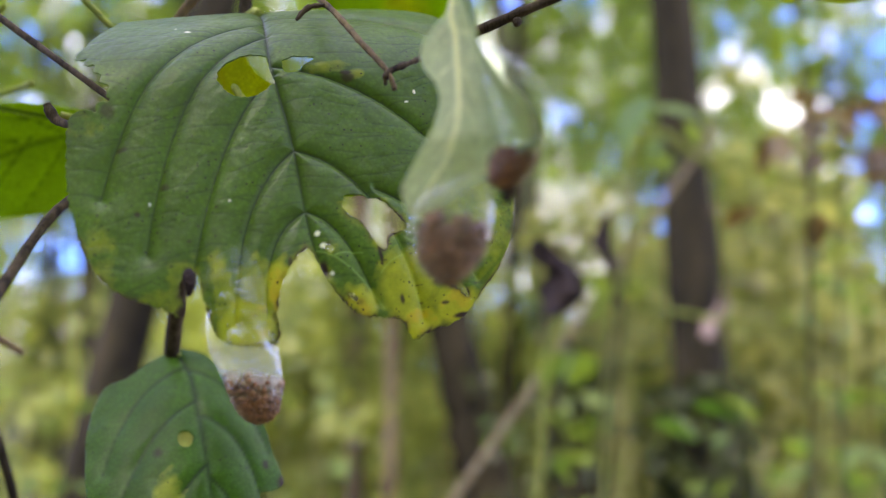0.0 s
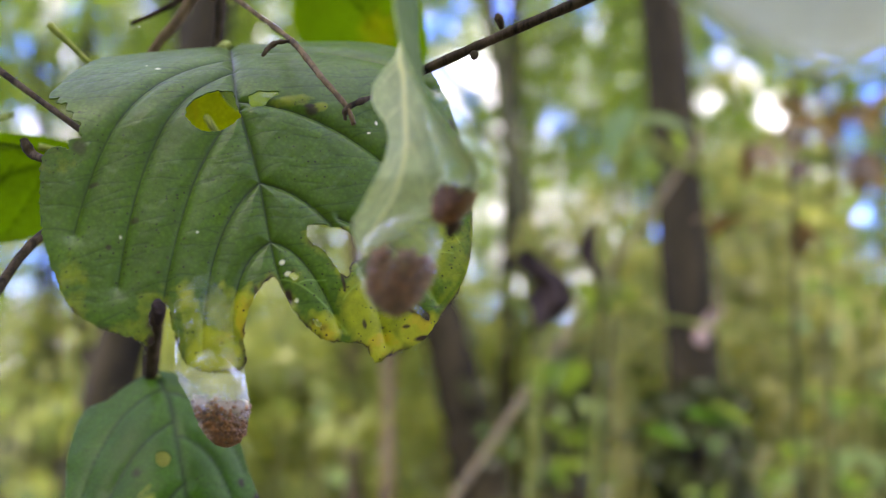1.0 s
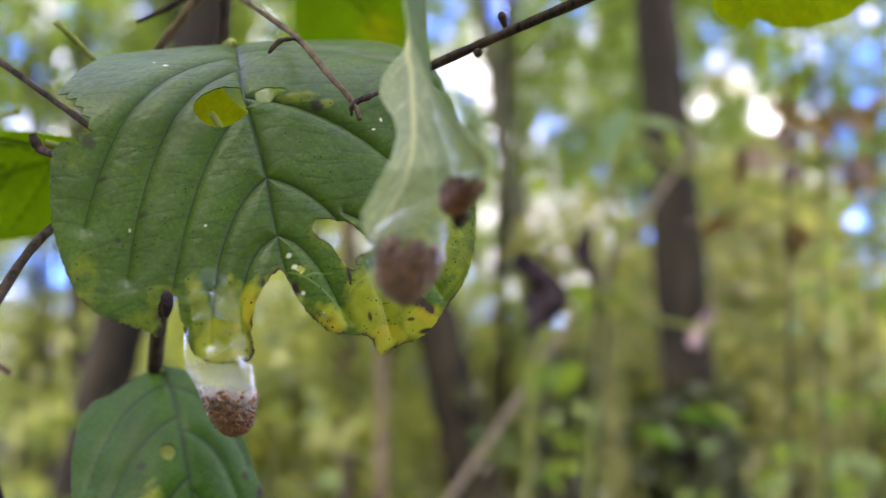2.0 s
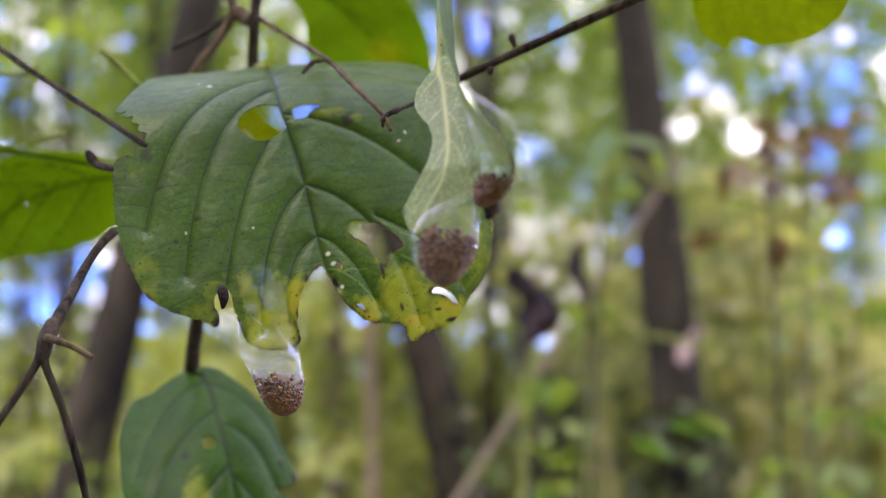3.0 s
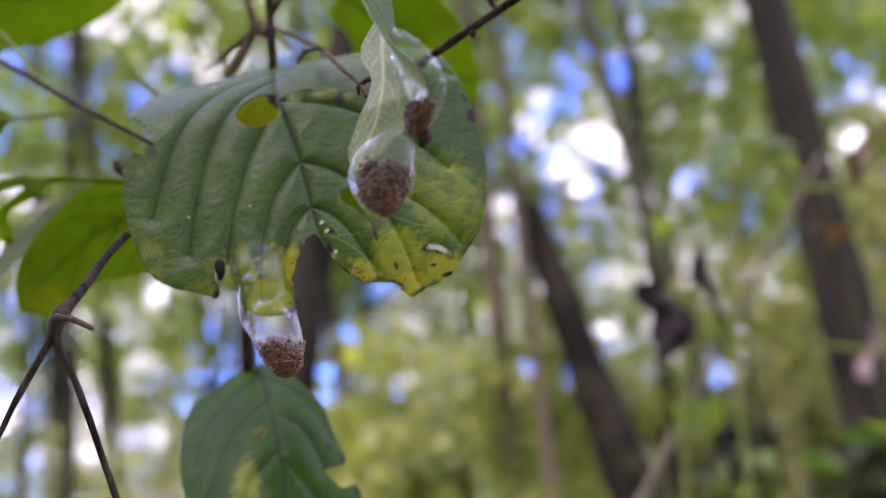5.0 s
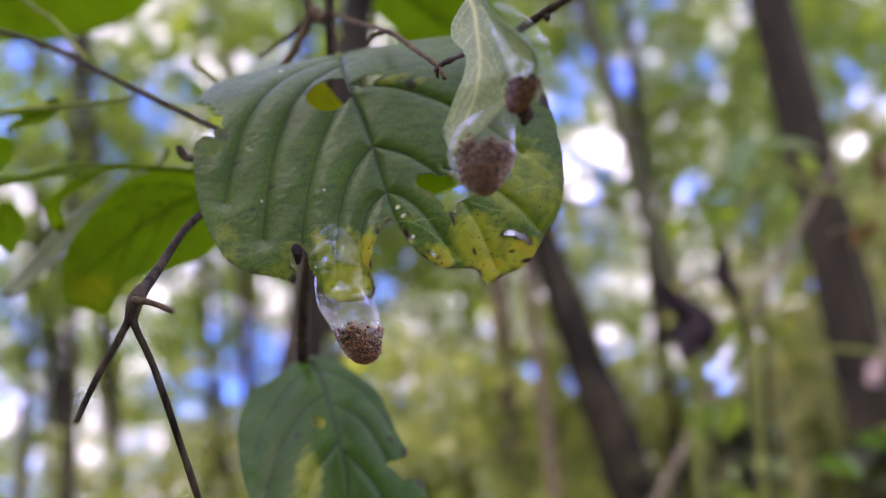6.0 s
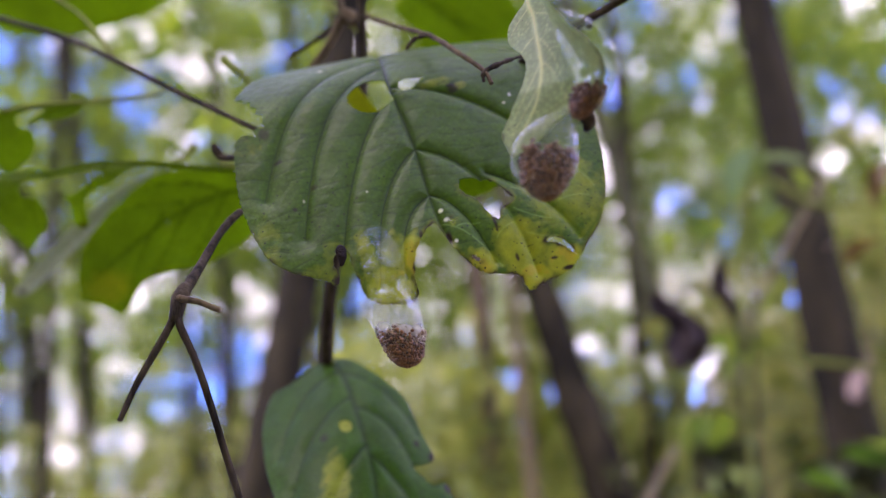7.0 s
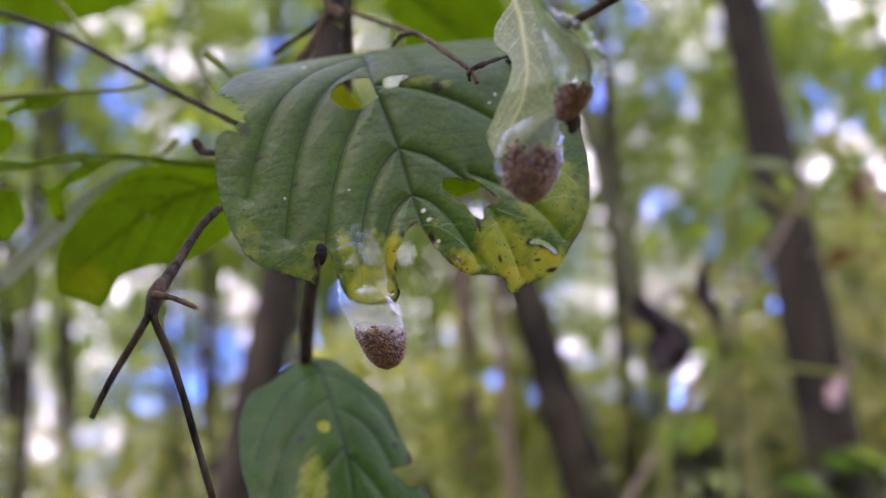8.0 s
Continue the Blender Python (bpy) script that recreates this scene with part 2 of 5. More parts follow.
def poly_sdf(q, poly):
    """Signed distance, negative inside."""
    a, b = poly, np.roll(poly, -1, 0)
    d = np.full(len(q), 1e9)
    inside = np.zeros(len(q), bool)
    for s in range(0, len(a), 32):
        d = np.minimum(d, seg_dist(q, a[s:s + 32], b[s:s + 32]).min(1))
    for (x0, y0), (x1, y1) in zip(a, b):
        if y0 != y1:
            hit = ((y0 > q[:, 1]) != (y1 > q[:, 1])) & (q[:, 0] < (x1 - x0) * (q[:, 1] - y0) / (y1 - y0) + x0)
            inside ^= hit
    return np.where(inside, -d, d)


def wob(q, f, seed=0.0):
    """A cheap smooth noise, about -1 to 1."""
    x, y = q[:, 0] * f + seed, q[:, 1] * f - seed * 1.7
    return (np.sin(x * 1.3 + 2.1 * np.sin(y * 0.7)) + np.sin(y * 1.7 + 1.7 * np.sin(x * 0.9 + 1.3)) + np.sin((x + y) * 2.3 + 1.1)) / 3


def bezier(p0, p1, p2, n=10):
    t = np.linspace(0, 1, n)[:, None]
    p0, p1, p2 = (np.asarray(p, float) for p in (p0, p1, p2))
    return (1 - t) ** 2 * p0 + 2 * t * (1 - t) * p1 + t * t * p2


def sheet(name, outline, holes, place, step, mats, jag=0.12, thick=0.22, veins=(), yellow=(), brown=(), quilt=0.0, groove=-0.35, seed=0.0, smooth=5, pale=(), specks=(), edge=None, wide=1.5, light=()):
    """A leaf blade from its rim, in millimetres: u to the right, v down. place() bends it into space (millimetres).
    veins: (polyline, half width). yellow, brown: (u, v, radius u, radius v, strength)."""
    rim = catmull(outline, smooth) if smooth else np.asarray(outline, float)
    gaps = [catmull(h, 4) for h in holes]

    def sdf(q):
        d = poly_sdf(q, rim)
        for g in gaps:
            d = np.maximum(d, -poly_sdf(q, g))
        return d + jag * (wob(q, 1.9, seed) + 0.6 * wob(q, 5.1, seed + 3))

    lo, hi = rim.min(0) - step, rim.max(0) + step
    nu, nv = int((hi[0] - lo[0]) / step) + 2, int((hi[1] - lo[1]) / step) + 2
    uu, vv = np.meshgrid(lo[0] + np.arange(nu) * step, lo[1] + np.arange(nv) * step)
    q = np.stack([uu.ravel(), vv.ravel()], 1)
    d = sdf(q)
    idx = np.arange(nu * nv).reshape(nv, nu)
    quads = np.stack([idx[:-1, :-1], idx[:-1, 1:], idx[1:, 1:], idx[1:, :-1]], 2).reshape(-1, 4)
    quads = quads[(d[quads] < 0).sum(1) >= 1]
    used = np.unique(quads)
    for _ in range(2):
        far = used[d[used] > 0]
        p = q[far]
        e = 0.05
        g = np.stack([(sdf(p + [e, 0]) - sdf(p - [e, 0])), (sdf(p + [0, e]) - sdf(p - [0, e]))], 1) / (2 * e)
        g /= np.maximum(np.linalg.norm(g, axis=1), 0.3)[:, None]
        q[far] = p - g * np.clip(d[far], 0, step * 1.2)[:, None]
        d[far] = np.where(d[far] > 0, np.maximum(sdf(q[far]), 1e-6), d[far])
    remap = np.full(nu * nv, -1)
    remap[used] = np.arange(len(used))
    quads, q = remap[quads], q[used]
    vein = np.zeros(len(q))
    rib, web = np.full(len(q), 50.0), np.full(len(q), 50.0)
    for line, half, *power in veins:
        line = np.asarray(line, float)
        vd = seg_dist(q, line[:-1], line[1:])
        taper = 1.0 - 0.6 * vd.argmin(1) / max(len(line) - 1, 1)
        near = vd.min(1)
        vein = np.maximum(vein, np.exp(-(near / (half * taper)) ** 2) * (0.55 + 0.45 * taper) * (power[0] if power else 1.0))
        if power:
            web = np.minimum(web, near)
        else:
            rib = np.minimum(rib, near)
    fields = {"light": np.zeros(len(q))}
    for line, half in light:
        line = np.asarray(line, float)
        fields["light"] = np.maximum(fields["light"], np.exp(-(seg_dist(q, line[:-1], line[1:]).min(1) / half) ** 2))
    for key, spots in (("yellow", yellow), ("brown", brown), ("pale", pale), ("specks", specks)):
        f = np.zeros(len(q))
        for su, sv, ru, rv, s in spots:
            r2 = ((q[:, 0] - su) / ru) ** 2 + ((q[:, 1] - sv) / rv) ** 2
            f = np.maximum(f, s * np.clip(1.4 - r2 * (1 + 0.35 * wob(q, 0.9, su)), 0, 1))
        fields[key] = f
    rim_d = -sdf(q)
    if edge:
        fields["yellow"] = np.maximum(fields["yellow"], edge[0] * np.exp(-rim_d / 1.1) * (q[:, 1] > edge[1]) * (0.7 + 0.5 * wob(q, 0.4, seed)))
    fields["brown"] = np.maximum(fields["brown"], np.clip(np.exp(-rim_d / 0.40) * 1.5 * (0.5 + 0.9 * wob(q, 0.7, seed + 8)), 0, 1) * np.clip(fields["yellow"] * 2.2, 0, 1))
    disp = groove * (np.exp(-rib / wide) + 0.035 * np.exp(-web / 0.3)) + quilt * wob(q, 0.35, seed) + quilt * 0.35 * wob(q, 1.3, seed + 5)
    e = 0.05
    base = place(q[:, 0], q[:, 1])
    du = place(q[:, 0] + e, q[:, 1]) - base
    dv = place(q[:, 0], q[:, 1] + e) - base
    nrm = -np.cross(du, dv)
    nrm /= np.linalg.norm(nrm, axis=1)[:, None]
    top = base + nrm * disp[:, None]
    bot = top - nrm * thick
    cnt = len(q)
    edge = {}
    for f in quads:
        for a, b in zip(f, np.roll(f, -1)):
            key = (min(a, b), max(a, b))
            edge[key] = None if key in edge else (a, b)
    rims = [e2 for e2 in edge.values() if e2]
    faces = [tuple(f[::-1]) for f in quads] + [tuple(f + cnt) for f in quads] + [(a, b, b + cnt, a + cnt) for a, b in rims]
    index = [0] * len(quads) + [1] * len(quads) + [0] * len(rims)
    me = mesh_of(name, np.concatenate([top, bot]) / 1000, faces, mats, True, index)
    for key, f in (("vein", vein), *fields.items()):
        at = me.attributes.new(key, "FLOAT", "POINT")
        at.data.foreach_set("value", np.tile(f, 2).astype(np.float32))
    return me


def frame_of(origin, eu, ev):
    """The pose whose x runs along eu, y against ev, at the origin."""
    x = Vector(eu).normalized()
    y = (-Vector(ev)).normalized()
    z = x.cross(y).normalized()
    y = z.cross(x)
    return Matrix.Translation(origin) @ Matrix((x, y, z)).transposed().to_4x4()


def tube(name, pts, radii, mat, segs=10, sub=5, lump=0.0, cap=True, seed=0):
    """A bent round stem through the points (metres)."""
    p = catmull(np.asarray(pts, float), sub, False)
    r = np.interp(np.linspace(0, 1, len(p)), np.linspace(0, 1, len(radii)), radii)
    rng = np.random.RandomState(seed)
    verts, faces = [], []
    t = np.gradient(p, axis=0)
    t /= np.linalg.norm(t, axis=1)[:, None]
    ref = np.array([0.31, 0.77, 0.55])
    for i in range(len(p)):
        a = np.cross(t[i], ref)
        a /= np.linalg.norm(a)
        b = np.cross(t[i], a)
        rr = r[i] * (1 + lump * rng.uniform(-1, 1))
        for k in range(segs):
            w = 2 * math.pi * k / segs
            verts.append(p[i] + (a * math.cos(w) + b * math.sin(w)) * rr * (1 + lump * 0.5 * rng.uniform(-1, 1)))
    for i in range(len(p) - 1):
        for k in range(segs):
            k2 = (k + 1) % segs
            faces.append((i * segs + k, i * segs + k2, (i + 1) * segs + k2, (i + 1) * segs + k))
    if cap:
        faces.append(tuple(range(segs))[::-1])
        faces.append(tuple((len(p) - 1) * segs + k for k in range(segs)))
    return mesh_of(name, verts, faces, [mat])


# ---- the ground ----
def ground():
    n, half = 60, 400.0
    lin = np.linspace(-1, 1, n)
    ax = np.sign(lin) * np.abs(lin) ** 3 * half
    verts = [(x, y, 0.06 * math.sin(x * 0.9 + 1) * math.cos(y * 0.7) if abs(x) + abs(y) < 40 else 0.0) for y in ax for x in ax]
    faces = [(j * n + i, j * n + i + 1, (j + 1) * n + i + 1, (j + 1) * n + i) for j in range(n - 1) for i in range(n - 1)]
    ob = new("ground", mesh_of("ground", verts, faces, [M_GROUND]))
    tagged(ob, "brown leaf-littered forest floor with low green growth", "ground", kind="structure")


ground()


# ---- the chewed leaf ----
def chewed_leaf():
    m = frame_of((-0.0204, 0.1656, 1.4279), (0.9374, 0.3012, 0.1748), (0.2498, -0.2315, -0.9402))
    leaf = thing("chewed_leaf", "large green leaf chewed with holes, yellowing at its lower rim", "leaf", m)
    rim = [(-1, -57), (-8, -56), (-14, -56.2), (-19, -57), (-25, -61.5), (-29.5, -52), (-34.2, -43), (-38.4, -35.6), (-36.4, -34.9), (-37, -33.4), (-35.2, -32.8), (-35.7, -31.2), (-34.2, -30.4), (-34.8, -28.8), (-33.2, -27.6), (-34, -26),
           (-33.4, -24.4), (-35.6, -24.4), (-36, -22.5), (-38, -23.4), (-40.5, -21.5), (-41.6, -14), (-41.8, -6), (-40.5, 2), (-38.5, 8), (-34.5, 12), (-30, 14.5), (-27, 16.4),
           (-26.2, 14.5), (-26.8, 12), (-25.2, 9.3), (-23.4, 9.8), (-23.2, 14), (-21.8, 20.5), (-17, 22.8), (-12.4, 22.6), (-11.7, 17.5), (-9.8, 12.5), (-5.4, 7.9),
           (-3.8, 10.5), (-2.2, 15.5), (1.4, 20.2), (6, 21.6), (8.7, 22.4), (10.4, 25.6), (14, 24.6), (19.5, 23.3), (24, 19.5), (29.5, 14), (33.4, 6.5), (35.8, -2), (37.2, -13), (37, -26), (35, -38), (30.5, -48), (22, -54.5), (10, -57)]
    holes = [[(-15, -26.3), (-13.6, -29.4), (-10.2, -31.3), (-6.6, -31.6), (-5.4, -31.2), (-5.2, -27.4), (-4.9, -25.6), (-6.3, -24.0), (-9.6, -22.6), (-12.8, -22.9)],
             [(-2.8, -29.6), (-0.5, -30.6), (3.2, -29.8), (1.2, -28.6), (-0.8, -27.2), (-2.6, -27)],
             [(2.6, -0.6), (5.7, -0.9), (9.8, 0.9), (12.8, 6.2), (9.6, 7.0), (8.0, 10), (6.4, 8.3), (4.8, 4.4), (2.6, 2.2)],
             [(15.8, 16.7), (18.2, 16.0), (20.6, 17.6), (22.0, 20.4), (20.4, 19.2), (18.4, 17.5)],
             [(-2.2, 8.3), (-1.4, 7.6), (-0.7, 8.4), (-1.4, 9.2)], [(0.2, 16.6), (1.6, 17.4), (2, 18.4), (0.9, 17.9)]]

    def place(u, v):
        z = 2.0 - 0.0016 * u * u - 0.0225 * np.clip(-25 - v, 0, None) ** 2 - 0.012 * np.clip(v - 8, 0, None) ** 2
        return np.stack([u, -v, z], 1)

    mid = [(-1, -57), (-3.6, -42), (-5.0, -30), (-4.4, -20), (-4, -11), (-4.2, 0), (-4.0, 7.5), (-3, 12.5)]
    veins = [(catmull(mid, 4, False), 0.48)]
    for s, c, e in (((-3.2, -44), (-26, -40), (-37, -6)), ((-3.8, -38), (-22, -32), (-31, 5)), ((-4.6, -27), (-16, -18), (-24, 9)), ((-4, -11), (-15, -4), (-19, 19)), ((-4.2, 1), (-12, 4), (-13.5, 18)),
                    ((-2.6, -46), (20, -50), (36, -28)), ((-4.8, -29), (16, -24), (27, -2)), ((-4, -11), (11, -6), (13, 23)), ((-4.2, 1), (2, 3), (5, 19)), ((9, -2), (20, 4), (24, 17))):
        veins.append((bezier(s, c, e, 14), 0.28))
    rng = random.Random(5)
    for i in range(44):  # fine cross veins between the arcs
        v0 = -54 + i * 1.75
        for side in (-1, 1):
            u = -4.0
            while abs(u) < 38:
                w = rng.uniform(5, 9)
                a = rng.uniform(-1.6, 2.2)
                vv = v0 + 0.012 * (u + 4) ** 2 + rng.uniform(-2, 2)
                if rng.random() < 0.65:
                    veins.append((bezier((u, vv), (u + side * w * 0.5, vv + a - 0.5), (u + side * w, vv + a), 4), 0.17, 0.5))
                u += side * w * rng.uniform(1.0, 1.3)
    yellow = [(-17, 20, 5.5, 6, 0.85), (-10.5, 15, 3, 6, 0.95), (11, 17, 6, 7, 0.7), (19, 21, 5, 3.5, 0.9), (2, 19, 3.5, 3.5, 0.85), (-25, 12, 5, 6, 0.3), (24, 5, 10, 12, 0.4), (-38, -20, 4, 3, 0.2), (-38, 4, 3, 8, 0.25), (-30, 14, 8, 3, 0.35), (12, 23, 5, 3, 0.95), (5.6, -27.6, 4.2, 1.5, 0.4), (10.4, -25.6, 1.7, 1.2, 0.4), (-20, 14, 2, 9, 0.5), (-14, 16, 4, 8, 0.6)]
    brown = [(36.6, -14.5, 1.3, 2.2, 1.0), (36.4, -20, 0.6, 1.5, 0.8), (-3.1, 12, 0.8, 1.6, 1.0), (-26.5, 16, 1.3, 1.4, 1.0), (-12, 21, 0.6, 2, 0.5), (9, 24, 0.4, 1.3, 0.8), (20, 22.8, 2.0, 0.5, 1.0), (9.4, 19, 0.4, 0.8, 0.9), (7, 10.5, 0.35, 2.2, 0.9), (17, 20.4, 0.8, 0.35, 0.9), (-34, -22.5, 1.2, 1.4, 0.6), (8.5, -25, 1.3, 1.0, 0.8), (-14, 22.6, 4, 0.4, 0.5), (-8.4, 10.5, 0.5, 1.3, 0.8), (8.4, -26.0, 1.1, 0.5, 0.9), (-25, 10.8, 0.9, 2.4, 0.9), (-32.6, -14.8, 1.0, 0.5, 0.7), (-26.7, -6.7, 0.8, 0.6, 0.7), (-31.5, -2.3, 0.5, 0.5, 0.8), (-12, 18.8, 0.9, 1.2, 0.6), (-10, 16.4, 0.7, 1.3, 0.7)]
    pale = [(-16.5, -2.5, 0.3, 0.24, 1), (20.6, -21, 0.3, 0.48, 1), (18.6, -19, 0.42, 0.24, 1), (-3.0, 5.5, 0.48, 0.48, 1), (-2.5, 7.8, 0.6, 0.48, 1), (-1.8, 12.9, 0.36, 0.42, 0.8), (-29.4, -4, 0.18, 0.3, 0.8), (-18.1, -41, 0.6, 0.36, 0.8), (-20, -43, 0.3, 0.3, 0.6), (19, -3, 0.24, 0.24, 0.8), (1, 17.4, 0.3, 0.54, 0.8)]
    light = [(bezier(a, b, c, 12), 0.16) for a, b, c in (((-3.6, 8.5), (2, 11), (6, 20)), ((9, 3), (13, 12), (12.5, 24)), ((13, 3), (21, 6), (24, 17)), ((22, -4), (29, -1), (31, 6)),
                                                              ((-1, 10), (0.5, 9), (4, 10)), ((12, 8), (15, 11), (19, 12)), ((13, 14), (16, 16), (19, 16)), ((11.5, 11), (8, 12), (6.5, 14)), ((16, 4), (19, 1), (25, 2)), ((22, 8), (26, 7), (29, 8)))]
    specks = [(-29, 4, 13, 14, 0.7), (27, 0, 11, 20, 1.2), (12, 16, 10, 9, 1.1), (-16, 12, 6, 6, 0.5)]
    for i in range(16):
        u, v = rng.choice([(rng.gauss(-27, 7), rng.gauss(3, 8)), (rng.gauss(24, 7), rng.gauss(4, 8)), (rng.gauss(11, 4), rng.gauss(15, 5))])
        brown.append((u, v, rng.uniform(0.2, 0.45), rng.uniform(0.12, 0.2), rng.uniform(0.5, 1)))
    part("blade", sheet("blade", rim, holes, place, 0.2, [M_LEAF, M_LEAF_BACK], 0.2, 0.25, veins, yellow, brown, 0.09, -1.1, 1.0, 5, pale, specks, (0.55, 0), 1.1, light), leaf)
    part("curled_flap", tube("curled_flap", [(-0.0249, -0.0095, 0.0022), (-0.0250, -0.0108, 0.0030), (-0.0251, -0.0124, 0.0031), (-0.0256, -0.0140, 0.0026)], [0.0005, 0.0011, 0.0009, 0.0003], M_DEAD, 12, 5, 0.02, True, 50), leaf, "dark shrivelled flap")
    part("petiole", tube("petiole", [(-0.001, 0.0565, -0.0208), (-0.0015, 0.062, -0.028), (-0.006, 0.066, -0.045)], [0.0009, 0.0008, 0.001], M_GREENSTEM), leaf)
    return leaf


chewed_leaf()


# ---- jelly masses ----
def body_at(rings, axis, k, w, fill=1.0):
    """A point of a drooping body: rings are (centre, half width, half depth before, half depth behind), axis its width's direction."""
    c, hw, df, db = rings[k]
    fore = Vector((axis[1], -axis[0], 0)).normalized()
    side = Vector(axis).normalized()
    return Vector(c) + side * (hw * fill * math.cos(w)) + fore * ((df if math.sin(w) > 0 else db) * fill * math.sin(w))


def body_rings(rows, n=9):
    """Rows of x, y, z, half width, half depth before and behind, in millimetres, rounded into close rings."""
    p = catmull(np.asarray(rows, float) / 1000, n, False)
    p[:, 3:] = np.maximum(p[:, 3:], 0.00005)
    return [(tuple(r[:3]), r[3], r[4], r[5]) for r in p]


def jelly_body(name, mat, rings, axis, lump, ridge, seed, segs=72):
    """The jelly's skin: uneven, with sharp ridges on its upper, clinging part."""
    verts, faces = [], []
    n = len(rings)
    fore = Vector((axis[1], -axis[0], 0)).normalized()
    for i in range(n):
        cling = max(0.0, 1 - i / n * 1.8)
        for k in range(segs):
            w = 2 * math.pi * k / segs
            q = body_at(rings, axis, i, w)
            f = 1 + lump * noise.noise(q * 260 + Vector((seed, 0, 0))) + lump * 0.5 * noise.noise(q * 800 + Vector((seed, 5, 0)))
            q = Vector(rings[i][0]) + (q - Vector(rings[i][0])) * f
            crest = 1 - abs(noise.noise(q * 420 + Vector((0, seed, 2)))) * 2.2
            q += fore * (ridge * max(0.0, crest) ** 3 * cling * max(0.0, math.sin(w)))
            verts.append(q)
    for i in range(n - 1):
        for k in range(segs):
            k2 = (k + 1) % segs
            faces.append((i * segs + k, (i + 1) * segs + k, (i + 1) * segs + k2, i * segs + k2))
    faces.append(tuple(range(segs)))
    faces.append(tuple((n - 1) * segs + k for k in range(segs))[::-1])
    return mesh_of(name, verts, faces, [mat])


def egg_clump(name, rings, axis, first, count, seed, fill=0.95, uneven=0.1, shift=(0, 0, 0), r=0.00031):
    """Many small eggs packed into the jelly's foot, from ring share first on, with an uneven upper edge."""
    rng = random.Random(seed)
    n = len(rings)
    ball = bmesh.new()
    bmesh.ops.create_icosphere(ball, subdivisions=1, radius=1.0)
    bv = np.array([v.co for v in ball.verts])
    bf = np.array([[v.index for v in f.verts] for f in ball.faces])
    ball.free()
    verts, faces = [], []

    def top(w):
        return n * (first + uneven * (noise.noise(Vector((math.cos(w) * 2.1, math.sin(w) * 1.2, seed))) + 0.5 * noise.noise(Vector((math.cos(w) * 6, math.sin(w) * 3, seed + 4)))))

    for i in range(count):
        w = rng.uniform(0, 2 * math.pi)
        t0 = max(1, top(w))
        k = int(t0 + (n - 2 - t0) * rng.random() ** 0.85)
        e = fill * rng.uniform(0.80, 1.0) if k > t0 + 3 else fill * rng.random() ** 0.5
        at = body_at(rings, axis, min(k, n - 1), w, e) + Vector(shift)
        at = Vector(rings[min(k, n - 1)][0]) + Vector(shift) + (at - Vector(rings[min(k, n - 1)][0]) - Vector(shift)) * (1 + 0.12 * noise.noise(at * 330))
        s = r * rng.uniform(0.7, 1.4)
        turn = np.array(Euler((rng.uniform(0, 6), rng.uniform(0, 6), 0)).to_matrix())
        faces.append(bf + len(verts) * len(bv))
        verts.append((bv * (s, s, s * 1.5)) @ turn + np.array(at))
    core, segs = [], 24
    for k in range(int(n * first) + 2, n - 1, 2):
        core.append([body_at(rings, axis, max(k, int(top(2 * math.pi * j / segs)) + 1) if k < n - 2 else k, 2 * math.pi * j / segs, fill * 0.86) + Vector(shift) for j in range(segs)])
    base = len(verts) * len(bv)
    quads = []
    for a in range(len(core) - 1):
        for j in range(segs):
            quads.append(tuple(base + q for q in (a * segs + j, (a + 1) * segs + j, (a + 1) * segs + (j + 1) % segs, a * segs + (j + 1) % segs)))
    quads.append(tuple(base + j for j in range(segs)))
    quads.append(tuple(base + (len(core) - 1) * segs + j for j in range(segs))[::-1])
    allv = np.concatenate(verts + [np.array([tuple(v) for ring in core for v in ring])])
    return mesh_of(name, allv, [tuple(f) for f in np.concatenate(faces)] + quads, [M_EGG])


def egg_mass(label, jelly, rows, axis, first, count, seed, lump=0.06, ridge=0.0, fill=0.95, uneven=0.1, shift=(0, 0, 0)):
    ob = thing("egg_mass", label, "egg mass", group="jelly egg masses on the leaves")
    rings = body_rings(rows)
    part("jelly", jelly_body("jelly", jelly, rings, axis, lump, ridge, seed), ob, "clear wet jelly")
    part("egg_clump", egg_clump("egg_clump", rings, axis, first, count, seed, fill, uneven, shift), ob, "packed brown eggs")
    return ob


egg_mass("clear jelly with brown eggs hanging from the chewed leaf's lobe", M_JELLY,
         [(-34.0, 159.6, 1421.0, 0.6, 0.2, 0.3), (-34.4, 158.6, 1418.6, 3.2, 1.7, 0.4), (-34.1, 157.4, 1415.0, 4.8, 2.1, 0.5), (-33.4, 156.9, 1411.0, 5.0, 2.2, 0.6), (-32.7, 156.6, 1407.0, 5.4, 2.4, 1.2), (-32.0, 156.4, 1403.2, 5.7, 2.9, 2.6),
          (-31.0, 156.8, 1399.9, 5.2, 3.4, 3.2), (-30.2, 157.0, 1397.0, 4.7, 3.3, 3.2), (-29.7, 157.2, 1394.0, 3.7, 2.7, 2.7), (-29.4, 157.3, 1392.0, 2.2, 1.7, 1.7), (-29.3, 157.3, 1391.2, 0.2, 0.2, 0.2)],
         (0.95, 0.30, 0), 0.655, 3400, 3, 0.05, 0.0006, 0.97, 0.05)


